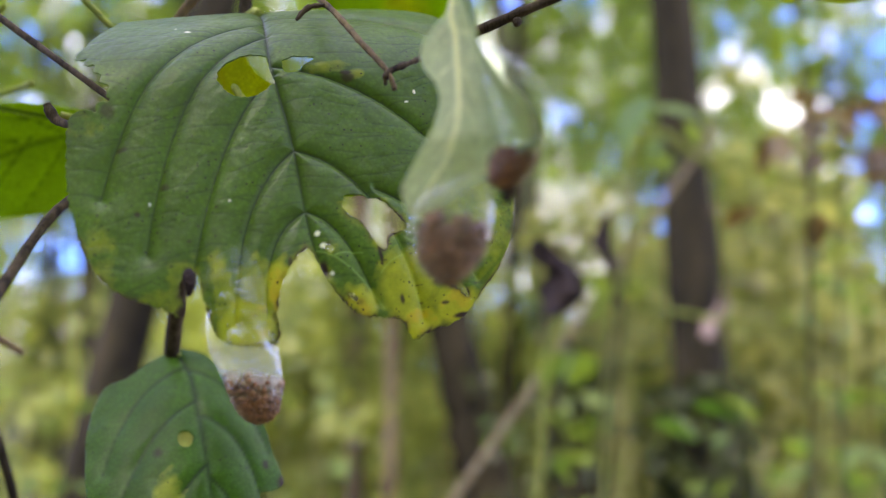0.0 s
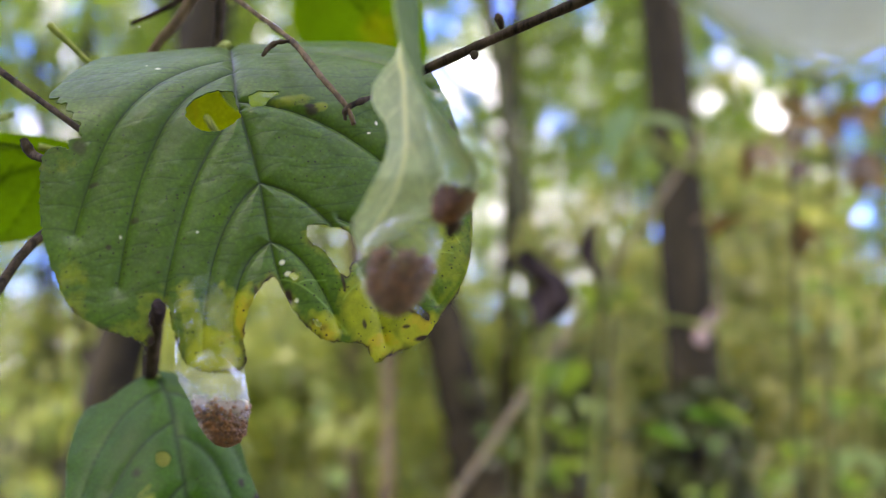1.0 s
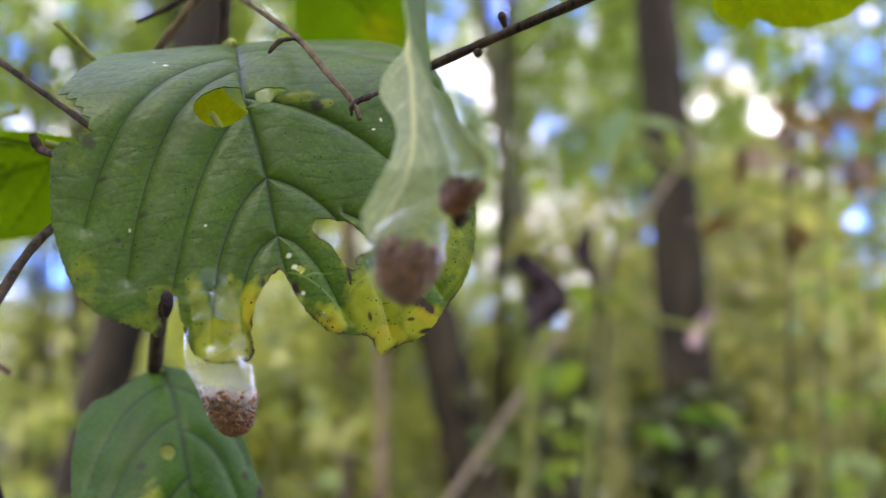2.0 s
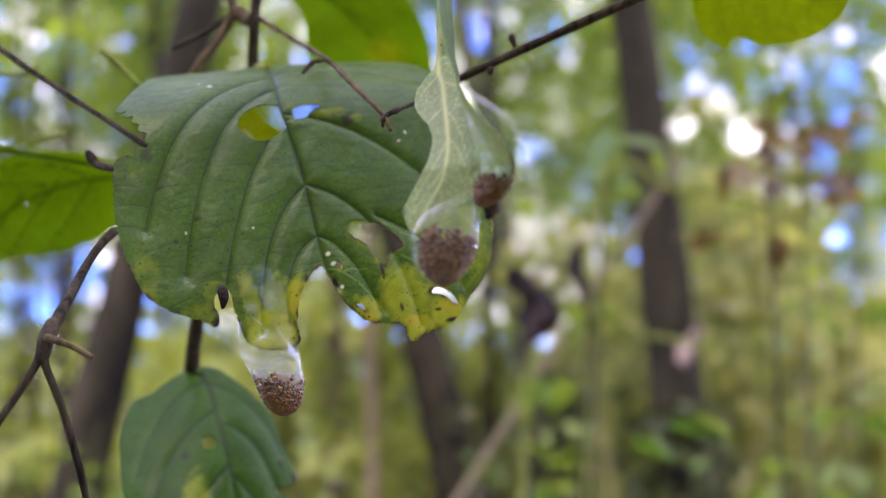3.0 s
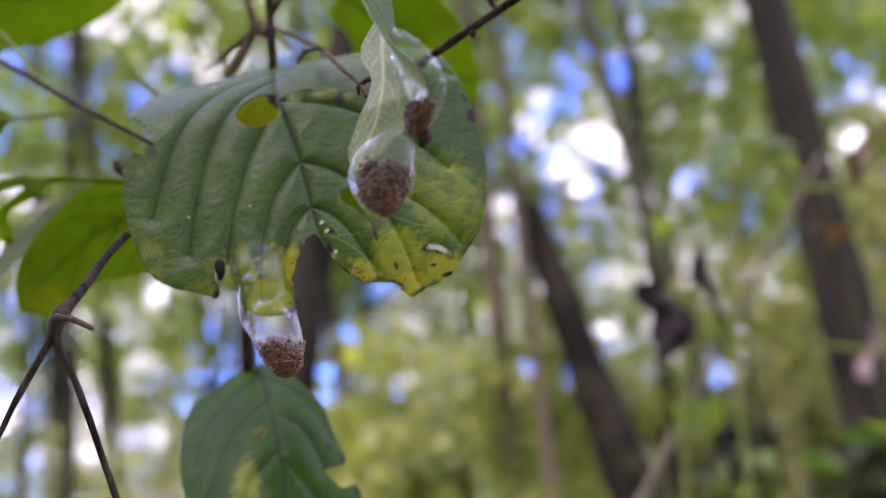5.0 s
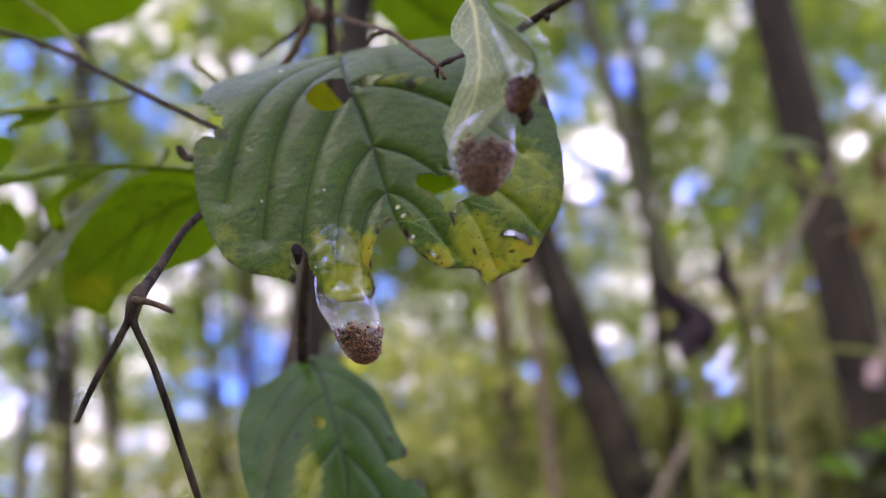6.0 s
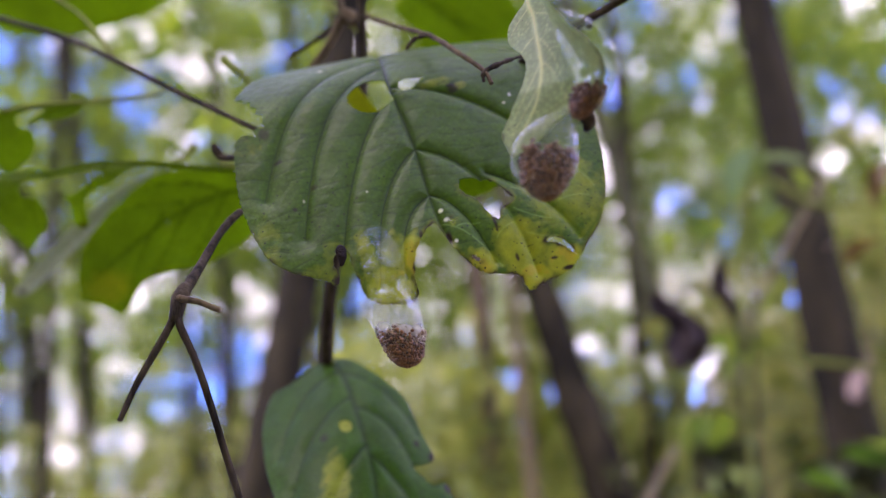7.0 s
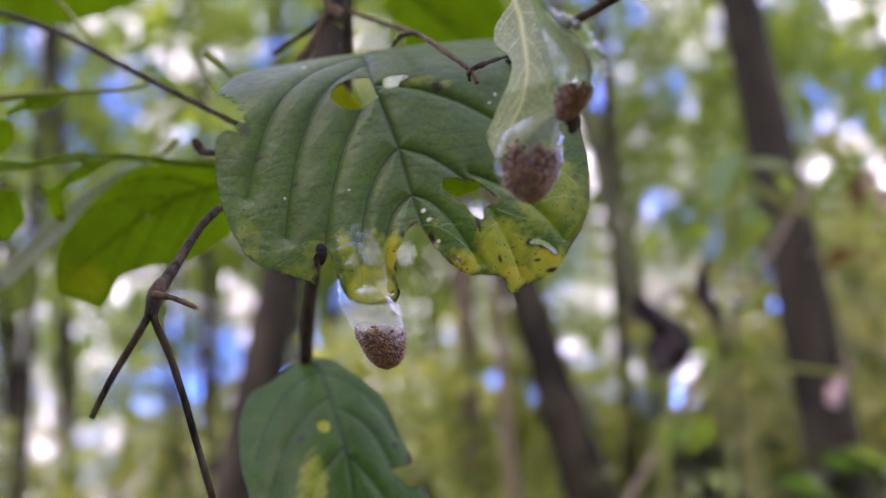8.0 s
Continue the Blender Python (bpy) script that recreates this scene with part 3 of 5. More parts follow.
# ---- the hanging leaf in front ----
def hanging_leaf():
    """Seen from below: the pale underside of one half; the other half is folded towards the eye and opens out below."""
    leaf = thing("hanging_leaf", "folded pale green leaf hanging tip down, underside showing", "leaf", pose(0, 0.119, 1.41))
    knee_v, knee_u = (-58, -41, -34, -28, -23.5, -20, -16, -9), (3.2, 3.6, 4.4, 5.3, 6.3, 7.1, 7.3, 6.2)
    turn_v, turn_a = (-58, -42, -36, -31, -27, -24, -21, -18, -14), (-12, -10, -10, -7, -2, 5, 18, 34, 46)
    rim = [(2.0, -57), (0.8, -50), (0.4, -41), (-1.3, -38.6), (-3.1, -36.2), (-3.3, -33.1), (-2.3, -30.8), (-1.1, -28.8), (-0.5, -25.5), (-1.4, -21.7), (-2.9, -18.6), (-4.7, -15.4), (-5.5, -14.1), (-5.3, -12.8), (-3.9, -9.8), (-1.6, -10.5), (1.0, -11.6), (4.4, -14.0), (7.4, -14.6), (10.2, -15.2),
           (14.0, -17.2), (16.4, -20.0), (17.6, -24), (18.2, -28), (18.8, -32), (19.5, -37), (20.5, -44), (19.5, -51), (13, -56), (7, -58)]

    def place(u, v):
        knee = np.interp(v, knee_v, knee_u)
        a = np.radians(np.interp(v, turn_v, turn_a))
        over = np.clip(u - knee, 0, None)
        inner = np.minimum(u, knee)
        soft = np.exp(-np.abs(u - knee) / 1.2) * 0.5
        x = inner + np.sin(a) * over
        y = -np.cos(a) * over - soft + 0.35 * np.clip(knee - u, 0, None) ** 1.1 + 0.05 * np.clip(v + 18, 0, None) ** 1.2 * 0.6 + 2.2 * np.exp(-((v + 33) / 9) ** 2) * np.clip(knee - u, 0, 8) / 8 + 0.5 * np.clip(-v - 20, 0, 22)
        return np.stack([x, y, -v], 1)

    mid = catmull([(2.2, -57), (0.9, -41), (1.5, -36.2), (2.1, -27), (2.0, -22.5), (0.9, -17.9), (-1.2, -14.2), (-3.6, -10.4)], 5, False)
    veins = [(mid, 0.46)]
    for s, c, e in (((2.0, -31), (4.4, -28), (5.6, -17)), ((1.9, -32), (-0.6, -30), (-2.4, -28)), ((2.1, -25.5), (4.5, -23), (5.6, -15)), ((2.0, -25), (-0.4, -20), (-4.2, -14.6)), ((1.2, -38.5), (-1.2, -37), (-2.8, -34)), ((1.2, -20), (-1, -17), (-4.4, -12.5)), ((1.5, -37), (8, -33), (14, -26)), ((1.6, -42), (9, -40), (17, -33))):
        veins.append((bezier(s, c, e, 10), 0.15, 0.6))
    rng = random.Random(12)
    for i in range(130):
        u, v = rng.uniform(-5, 18), rng.uniform(-54, -11)
        a = rng.uniform(0, 3.14)
        d = rng.uniform(0.8, 2.0)
        veins.append((bezier((u, v), (u + math.cos(a) * d * 0.5 + 0.2, v + math.sin(a) * d * 0.5), (u + math.cos(a) * d, v + math.sin(a) * d), 4), 0.09, 0.45))
    part("blade", sheet("blade", rim, [], place, 0.3, [M_LEAF_BACK, M_LEAF], 0.05, 0.2, veins, [(14, -18, 5, 4, 0.3)], [(-5.4, -13.5, 0.4, 0.9, 0.5)], 0.1, 0.28, 4.0), leaf)
    part("petiole", tube("petiole", [(0.0022, 0.0112, 0.056), (0.005, 0.015, 0.068), (0.012, 0.030, 0.082)], [0.0009, 0.0008, 0.0011], M_GREENSTEM), leaf)
    return leaf


hanging_leaf()
egg_mass("round clear jelly of brown eggs on the hanging leaf's tip", M_JELLY_ROUND,
         [(4.9, 119.4, 1424.8, 0.8, 0.5, 0.5), (3.4, 119.8, 1423.6, 3.2, 1.8, 1.6), (1.9, 120.4, 1421.4, 4.9, 3.2, 3.0), (1.3, 120.8, 1419.2, 5.4, 4.1, 4.0), (1.1, 121.0, 1416.7, 5.4, 4.3, 4.2), (0.8, 121.0, 1414.2, 4.7, 3.8, 3.8), (0.6, 121.0, 1412.2, 3.0, 2.5, 2.5), (0.5, 121.0, 1411.2, 1.2, 1.0, 1.0), (0.5, 121.0, 1411.0, 0.2, 0.2, 0.2)],
         (0.98, 0.15, 0), 0.42, 2600, 8, 0.05, 0.0, 0.82, 0.20, (0.0004, 0, 0.0003))
egg_mass("wrinkled clear jelly with brown eggs on the folded leaf edge", M_JELLY_FOLD,
         [(6.4, 114.4, 1439.6, 0.4, 0.3, 0.3), (7.2, 114.9, 1437.4, 2.8, 1.2, 0.9), (8.6, 115.6, 1434.4, 4.4, 1.9, 1.3), (9.9, 116.4, 1431.2, 5.2, 2.3, 1.6), (10.3, 117.0, 1428.2, 5.1, 2.5, 1.8), (9.6, 117.8, 1425.8, 4.2, 2.2, 1.7), (8.8, 118.6, 1424.0, 2.4, 1.3, 1.2), (8.5, 119.0, 1423.4, 0.2, 0.2, 0.2)],
         (0.66, -0.75, 0), 0.64, 1500, 12, 0.10, 0.0008, 0.86, 0.14, (-0.0009, 0.0, 0.0))


def dark_speck():
    """The small black scrap under the jelly."""
    thing("dark_scrap", "small black dried scrap under the jelly", "scrap", me=tube("dark_scrap", [(0.0080, 0.1200, 1.4248), (0.0086, 0.1204, 1.4236), (0.0084, 0.1206, 1.4224), (0.0079, 0.1206, 1.4215)], [0.0008, 0.0013, 0.0010, 0.0004], M_TWIG, 9, 4, 0.2, True, 4))


dark_speck()


# ---- lower leaf ----
def plain_leaf(name, label, origin, eu, ev, rim, holes, mats, bend, veins, yellow=(), brown=(), step=0.6, jag=0.12, quilt=0.15, seed=0.0, group="", stalk=()):
    leaf = thing(name, label, "leaf", frame_of(origin, eu, ev), group)
    part("blade", sheet("blade", rim, holes, bend, step, mats, jag, 0.22, veins, yellow, brown, quilt, -0.6, seed), leaf)
    if stalk:
        part("petiole", tube("petiole", [(u / 1000, -v / 1000, z / 1000) for u, v, z in stalk], [0.0008, 0.0007, 0.0009], M_GREENSTEM, 8, 4), leaf)
    return leaf


def lower_leaf():
    rim = [(-0.5, 0), (3, 0.3), (6.6, 2.0), (10.1, 6.2), (14.9, 11.8), (18.8, 17.8), (20.8, 25.5), (22.3, 31), (23.8, 37.2), (20, 39.6), (16.5, 39.4), (19, 41), (22.5, 45), (26, 43.4), (27.6, 48.4), (27.6, 54), (23.3, 60), (15, 67), (9, 72), (0, 67), (-6, 62), (-11.2, 55), (-14.3, 46.9), (-17.1, 35.9), (-18.2, 24.1), (-17.4, 15.8), (-15.3, 9.5), (-10.9, 8.2), (-6.4, 4.1)]
    veins = [(catmull([(-0.5, 0), (3.2, 9.3), (5.4, 21.6), (7.8, 36.9), (9, 48), (9, 70)], 5, False), 0.7)]
    for s, c, e in (((2, 6), (-10, 12), (-14, 34)), ((4.6, 17), (-6, 24), (-11, 46)), ((2.4, 7), (14, 10), (21, 30)), ((5.2, 21), (15, 24), (19, 42)), ((7.5, 34), (0, 42), (-4, 58)), ((7.8, 37), (15, 44), (20, 58))):
        veins.append((bezier(s, c, e, 12), 0.42))
    bend = lambda u, v: np.stack([u, -v, 1.5 - 0.010 * (u - 5) ** 2 - 0.0035 * (v - 20) ** 2], 1)
    leaf = plain_leaf("lower_leaf", "green leaf with a small hole and a yellow patch", (-0.0638, 0.2300, 1.4035), (0.9615, 0.2747, 0), (0.1880, -0.6579, -0.7293),
                      rim, [[(1.0, 26.8), (2.6, 25.8), (4.3, 27.4), (3.6, 29.8), (1.6, 29.6)]], [M_LEAF_LOWER, M_LEAF_BACK], bend, veins,
                      [(-0.5, 45, 3.6, 9, 0.75), (-6, 56, 7, 8, 0.6)], [(23.4, 37, 0.9, 2, 1), (26.5, 45, 1.2, 1.4, 1), (-3, 31, 1, 1.2, 0.7), (20, 33, 0.6, 1.4, 0.8), (22, 54, 1.2, 0.9, 0.9)], 0.6, 0.1, 0.15, 7.0, "", [(0.5, 2, -0.4), (-0.8, -0.2, 0.8), (-1.6, -0.4, 3.3), (-2.2, -1.4, 5.5)])
    return leaf


lower_leaf()


# ---- leaves behind ----
def side_leaf():
    rim = [(24, -15.5), (10.3, -16.8), (0.8, -15.8), (-7.8, -11.4), (-17, -4.3), (-23.7, 2.5), (-27.5, 9), (-29, 20.6), (-23, 23.4), (-18, 26.4), (-14.2, 24.6), (-10.1, 18.2), (-2.4, 15.3), (8.3, 14.2), (15.9, 11.4), (26, 5), (31, -4), (29, -12)]
    veins = [(bezier((28, -9), (8, -10), (-26, 17), 16), 0.6)]
    for s, c, e in (((20, -9), (16, -2), (6, 12)), ((10, -7.5), (4, 0), (-6, 15)), ((0, -3), (-8, 4), (-14, 20)), ((18, -9), (8, -15), (-6, -11)), ((6, -6), (-6, -8), (-18, -3))):
        veins.append((bezier(s, c, e, 10), 0.35))
    bend = lambda u, v: np.stack([u, -v, 0.006 * u * u * 0.3 + 0.012 * v * v * 0.5], 1)
    plain_leaf("side_leaf", "mid-green leaf lit from behind, yellowing at its tip", (-0.1168, 0.2425, 1.4508), (0.9923, 0.1240, 0), (-0.0654, 0.5230, -0.8498), rim,
               [[(-0.8, 0), (0.3, -0.9), (1.4, 0.2), (0.4, 1.2)]], [M_LEAF_SIDE, M_LEAF_SIDE], bend, veins, [(-20, 18, 8, 6, 0.4)], [], 0.9, 0.15, 0.12, 2.0, "leaves behind the twigs", [(26, -9, 1.5), (33, -11, 4), (42, -14, 12)])


def top_leaf():
    rim = [(-20, -20), (-12, -14), (-9.8, -9.9), (-6.1, -3.2), (1.3, 1.1), (4.1, -2.0), (10.6, -0.2), (17.8, -0.4), (26.2, -3.0), (29.2, -4.8), (33.2, -10.7), (34, -22), (24, -30), (4, -32), (-14, -28)]
    veins = [(bezier((-20, -24), (8, -18), (30, -6), 14), 0.5)]
    for i in range(6):
        s = -12 + i * 7
        veins.append((bezier((s, -21 + i * 2.2), (s + 2, -14 + i * 2), (s + 7, -1.5), 8), 0.3))
        veins.append((bezier((s, -21 + i * 2.2), (s + 4, -26 + i * 2), (s + 9, -28 + i), 8), 0.3))
    bend = lambda u, v: np.stack([u, -v, 0.004 * (u - 8) ** 2 * 0.4], 1)
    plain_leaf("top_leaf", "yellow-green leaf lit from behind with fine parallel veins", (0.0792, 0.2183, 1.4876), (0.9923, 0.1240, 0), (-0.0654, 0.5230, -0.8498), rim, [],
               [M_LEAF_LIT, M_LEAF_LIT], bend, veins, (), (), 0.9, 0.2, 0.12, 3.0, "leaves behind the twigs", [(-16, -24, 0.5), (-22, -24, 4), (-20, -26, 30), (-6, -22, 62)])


def upper_leaf():
    rim = [(-23.1, -14.3), (-25.3, -10.4), (-18.9, -2.4), (-17.6, 9.7), (-12.9, 16), (-4.9, 19.3), (5.4, 18.6), (15.7, 22), (22.9, 27.5), (26, 18), (24.3, 2.5), (21.3, -3.6), (14.5, -13.6), (6, -22), (-3.1, -26), (-14, -24)]
    veins = [(bezier((-22, -18), (0, -6), (23, 27), 14), 0.6)]
    for i in range(5):
        s = -14 + i * 8
        veins.append((bezier((s, -13 + i * 7.5), (s + 8, -12 + i * 7), (s + 15, -4 + i * 6), 8), 0.35))
    bend = lambda u, v: np.stack([u, -v, 0.003 * u * u], 1)
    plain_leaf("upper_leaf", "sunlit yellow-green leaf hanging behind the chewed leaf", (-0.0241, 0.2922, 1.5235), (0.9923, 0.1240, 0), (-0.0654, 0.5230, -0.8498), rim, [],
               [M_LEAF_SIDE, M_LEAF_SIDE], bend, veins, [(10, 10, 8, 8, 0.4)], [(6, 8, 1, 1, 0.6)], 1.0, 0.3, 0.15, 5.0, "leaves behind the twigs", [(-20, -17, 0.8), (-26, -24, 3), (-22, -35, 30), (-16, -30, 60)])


def corner_leaf():
    rim = [(-45, -2), (-37, 14.5), (-16, 18.7), (4.4, 16), (20, 11), (31, 5), (36, -3), (27, -15), (0, -24), (-30, -18)]
    veins = [(bezier((34, 0), (0, -4), (-44, 2), 14), 0.7)]
    bend = lambda u, v: np.stack([u, -v, 0.002 * u * u], 1)
    plain_leaf("corner_leaf", "bright green leaf lit from behind, out of focus", (-0.1690, 0.2900, 1.5640), (0.9899, 0.1414, 0), (-0.0995, 0.6965, -0.7107), rim, [],
               [M_LEAF_SIDE, M_LEAF_SIDE], bend, veins, (), (), 1.4, 0.3, 0.15, 6.0, "leaves behind the twigs", [(34, 0, 2), (44, -4, 6), (70, -20, 30), (110, -2, 90)])


def ragged_leaf():
    rim = [(-29.4, -6.6), (-23.5, -6.2), (-17.7, -6.4), (-9.0, -4.4), (-6.0, -4.7), (1.4, -5.7), (6.1, -6.1), (9.4, -5.0), (18.2, -4.5), (21.0, -3.6), (32.9, -1.9), (39.4, -1.0), (39.4, 0.2), (29.3, -0.8), (21.9, -1.8), (15.0, -2.5), (8.0, 0.6), (-1.1, 3.7), (-4.0, 8.4), (-7.5, 8.9), (-7.3, 6.6), (-6.0, 4.2),
           (-8.1, 1.7), (-4.1, 2.8), (1.7, 0.3), (6.3, -2.3), (-0.5, -2.7), (-8.0, -2.0), (-17.6, -2.3), (-19.4, 1.1), (-14.3, 3.1), (-15.8, 7.5), (-22.1, 9.8), (-28.6, 9.8)]
    rib = catmull([(39.3, -0.3), (18.2, -3.3), (7.0, -4.7), (0.4, -4.4), (-8.0, -3.5), (-23.5, -5.0)], 5, False)
    bend = lambda u, v: np.stack([u, -v, -0.09 * (v + 3) ** 2 - 0.004 * u * u], 1)
    plain_leaf("ragged_leaf", "narrow green leaf eaten to rags along its rib", (-0.1230, 0.2030, 1.4531), (1, 0, 0), (0, 0, -1), rim, [],
               [M_LEAF_SIDE, M_LEAF_SIDE], bend, [(rib, 0.45), (bezier((7, -4), (2, 0), (-5, 7), 8), 0.2), (bezier((-9, -3.4), (-16, 0), (-20, 9), 8), 0.2)], (), [(-7.3, 2.0, 0.9, 0.7, 0.9), (-6, 8.6, 1.2, 0.5, 0.6)], 0.4, 0.25, 0.2, 8.0, "leaves behind the twigs", [(39, -0.4, 0), (43, 0.5, -2), (46, 2, -8)])


def torn_leaf():
    rim = [(-22.5, -4.5), (-16.4, -4.2), (-7.2, -4.0), (3.0, -2.6), (5.2, -2.9), (4.6, -4.2), (5.2, -6.0), (7.9, -5.8), (11.4, -3.4), (21.8, -2.6), (31.7, -1.9), (31.9, -1.1), (21.9, -1.3), (11.7, -1.9), (8.5, -0.9), (6.8, 0.5), (3.1, 1.4), (-4.0, 1.3), (-6.8, 1.9), (-7.4, 3.1), (-8.0, 1.4), (-5.0, -0.2),
           (-2.2, -1.3), (-6.1, -2.2), (-11.1, -1.2), (-11.8, 1.9), (-7.9, 3.9), (-8.6, 6.8), (-11.8, 8.9), (-15.8, 10.2), (-21.8, 10.6)]
    bend = lambda u, v: np.stack([u, -v, -0.07 * (v + 2) ** 2], 1)
    plain_leaf("torn_leaf", "green leaf eaten away along its pale rib", (-0.1369, 0.2120, 1.4774), (1, 0, 0), (0, 0, -1), rim, [],
               [M_LEAF_SIDE, M_LEAF_SIDE], bend, [(bezier((4, -2), (-3, 0), (-8, 3), 8), 0.2)], (), [(6.4, -5.6, 1.2, 0.5, 0.7), (-7.5, 2.4, 0.8, 0.9, 0.8)], 0.4, 0.22, 0.2, 15.0, "leaves behind the twigs")


def curled_leaf():
    rim = [(-31.2, 22.7), (-37, 21.5), (-25.2, 11), (-13.8, 1.5), (3.1, -7.4), (21, -13), (13, -7.6), (-2, 1.4), (-20, 14.2)]
    bend = lambda u, v: np.stack([u, -v, 0.02 * v * v * 0.3], 1)
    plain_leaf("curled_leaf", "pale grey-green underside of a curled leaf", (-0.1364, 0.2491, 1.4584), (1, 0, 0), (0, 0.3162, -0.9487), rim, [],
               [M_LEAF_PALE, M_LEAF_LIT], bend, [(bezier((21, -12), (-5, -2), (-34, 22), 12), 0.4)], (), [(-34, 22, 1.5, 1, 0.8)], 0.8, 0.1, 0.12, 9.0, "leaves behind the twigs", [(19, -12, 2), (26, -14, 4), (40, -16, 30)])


def yellow_leaf():
    """Shows through the upper hole of the chewed leaf."""
    rim = [(22, -4), (17, -8), (8, -9.6), (1, -9.2), (-0.6, -7.4), (-2.6, -4.5), (-4.6, -1.5), (-8.2, 1), (-10, 3.2), (-10, 6), (-8, 12), (-2, 18), (6, 17), (14, 10), (21, 2)]
    bend = lambda u, v: np.stack([u, -v, 0.006 * (u - 5) ** 2 * 0.5], 1)
    plain_leaf("yellow_leaf", "yellow-green leaf close behind the chewed leaf's hole", (-0.0465, 0.2035, 1.4620), (-1, 0, 0), (0, 0.05, -1), rim, [],
               [M_LEAF_YELLOW, M_LEAF_YELLOW], bend, [(bezier((3, -9), (4, 0), (-2, 18), 10), 0.4), (bezier((1, -8), (10, -4), (16, 6), 8), 0.25)], (), (), 0.6, 0.15, 0.12, 13.0, "leaves behind the twigs", [(20, -4, 0.6), (26, -10, -2), (34, -18, -6)])


def small_leaf():
    """Shows at the top of the right-hand hole."""
    rim = [(-16, -3), (-11, 0.4), (-5, 3.2), (0, 3.4), (6, 1.6), (11, -2), (13, -8), (8, -13), (-2, -15), (-12, -12), (-17, -8)]
    bend = lambda u, v: np.stack([u, -v, -0.01 * (v + 5) ** 2 * 0.4], 1)
    plain_leaf("small_leaf", "small green leaf close behind the chewed leaf", (-0.0195, 0.2010, 1.4395), (1, 0.05, 0), (0, 0.1, -1), rim, [],
               [M_LEAF_SIDE, M_LEAF_SIDE], bend, [(bezier((-17, -8), (0, -6), (13, -8), 10), 0.3)], (), (), 0.6, 0.15, 0.12, 14.0, "leaves behind the twigs", [(-15, -8, 0.3), (-22, -14, 0), (-28, -22, -8)])


for make in (yellow_leaf, small_leaf, side_leaf, top_leaf, upper_leaf, corner_leaf, torn_leaf, ragged_leaf, curled_leaf):
    make()


# ---- twigs ----
def twig(label, name, pts, radii, mat=None, lump=0.06, seed=1, group="twigs of the shrub"):
    mat = mat or M_TWIG
    return thing(name, label, "twig", group=group, me=tube(name, pts, radii, mat, 10, 6, lump, True, seed))


def twigs():
    b = thing("forked_branch", "dark brown branch with a knobbly fork behind the chewed leaf", "branch", group="twigs of the shrub")
    part("limb", tube("limb", [(0.0735, 0.1554, 1.4877), (0.0482, 0.1638, 1.4790), (0.0336, 0.1684, 1.4739), (0.0184, 0.1731, 1.4686), (0.0027, 0.1778, 1.4629), (-0.0282, 0.195, 1.4539), (-0.0541, 0.1885, 1.4417), (-0.0667, 0.169, 1.4292), (-0.0688, 0.1499, 1.4121), (-0.0685, 0.142, 1.4052)],
                           [0.0012, 0.0011, 0.0010, 0.0009, 0.0008, 0.0009, 0.0012], M_TWIG, 12, 6, 0.07, True, 3), b)
    part("bud", tube("bud", [(0.0128, 0.1762, 1.4668), (0.0131, 0.1740, 1.4650), (0.0128, 0.1735, 1.4640)], [0.0005, 0.0009, 0.0004], M_TWIG, 8, 4, 0.1, True, 31), b)
    part("bud", tube("bud", [(0.0185, 0.1735, 1.4702), (0.0178, 0.1722, 1.4718), (0.0175, 0.1720, 1.4726)], [0.0005, 0.0009, 0.0004], M_TWIG, 8, 4, 0.1, True, 32), b)
    part("knot", tube("knot", [(-0.0688, 0.1445, 1.4085), (-0.0686, 0.1412, 1.4050), (-0.0689, 0.1398, 1.4008)], [0.0010, 0.0017, 0.0010], M_TWIG, 10, 4, 0.12, True, 5), b)
    part("shoot", tube("shoot", [(-0.0686, 0.1405, 1.4025), (-0.0678, 0.1400, 1.3998), (-0.0650, 0.1420, 1.3915), (-0.0610, 0.1475, 1.3720), (-0.0560, 0.152, 1.350)], [0.0008, 0.0007, 0.0007, 0.0006], M_TWIG, 10, 6, 0.06, True, 6), b)
    part("shoot", tube("shoot", [(-0.0690, 0.1402, 1.4022), (-0.0705, 0.1392, 1.3985), (-0.0752, 0.1380, 1.3900), (-0.0780, 0.1370, 1.3835)], [0.0008, 0.0007, 0.0006, 0.0005], M_TWIG, 10, 6, 0.06, True, 7), b)
    part("stub", tube("stub", [(-0.0682, 0.1402, 1.4052), (-0.0640, 0.1385, 1.4040), (-0.0590, 0.1368, 1.4016)], [0.0008, 0.00055, 0.0005], M_TWIG_PALE, 8, 4, 0.05, True, 8), b)
    s = thing("upright_stem", "straight dark upright stem with side shoots at a swollen node", "stem", group="twigs of the shrub")
    part("main_stem", tube("main_stem", [(-0.0405, 0.1985, 1.535), (-0.0432, 0.2015, 1.5143), (-0.0460, 0.2088, 1.4779), (-0.0486, 0.2117, 1.4635), (-0.0597, 0.2195, 1.4232), (-0.0645, 0.2285, 1.4040), (-0.0640, 0.2296, 1.4020)], [0.0012, 0.0012, 0.0014, 0.0016, 0.0019, 0.0017], M_TWIG, 12, 6, 0.04, True, 9), s)
    part("node", tube("node", [(-0.0462, 0.2076, 1.4905), (-0.0490, 0.2095, 1.4935), (-0.0515, 0.2106, 1.4950)], [0.0015, 0.0022, 0.0016], M_TWIG_PALE, 10, 4, 0.12, True, 10), s)
    part("side_shoot", tube("side_shoot", [(-0.0510, 0.2104, 1.4945), (-0.0528, 0.2112, 1.503), (-0.0545, 0.2121, 1.5107), (-0.058, 0.214, 1.528)], [0.0012, 0.0010, 0.0008], M_TWIG_PALE, 10, 5, 0.06, True, 11), s)
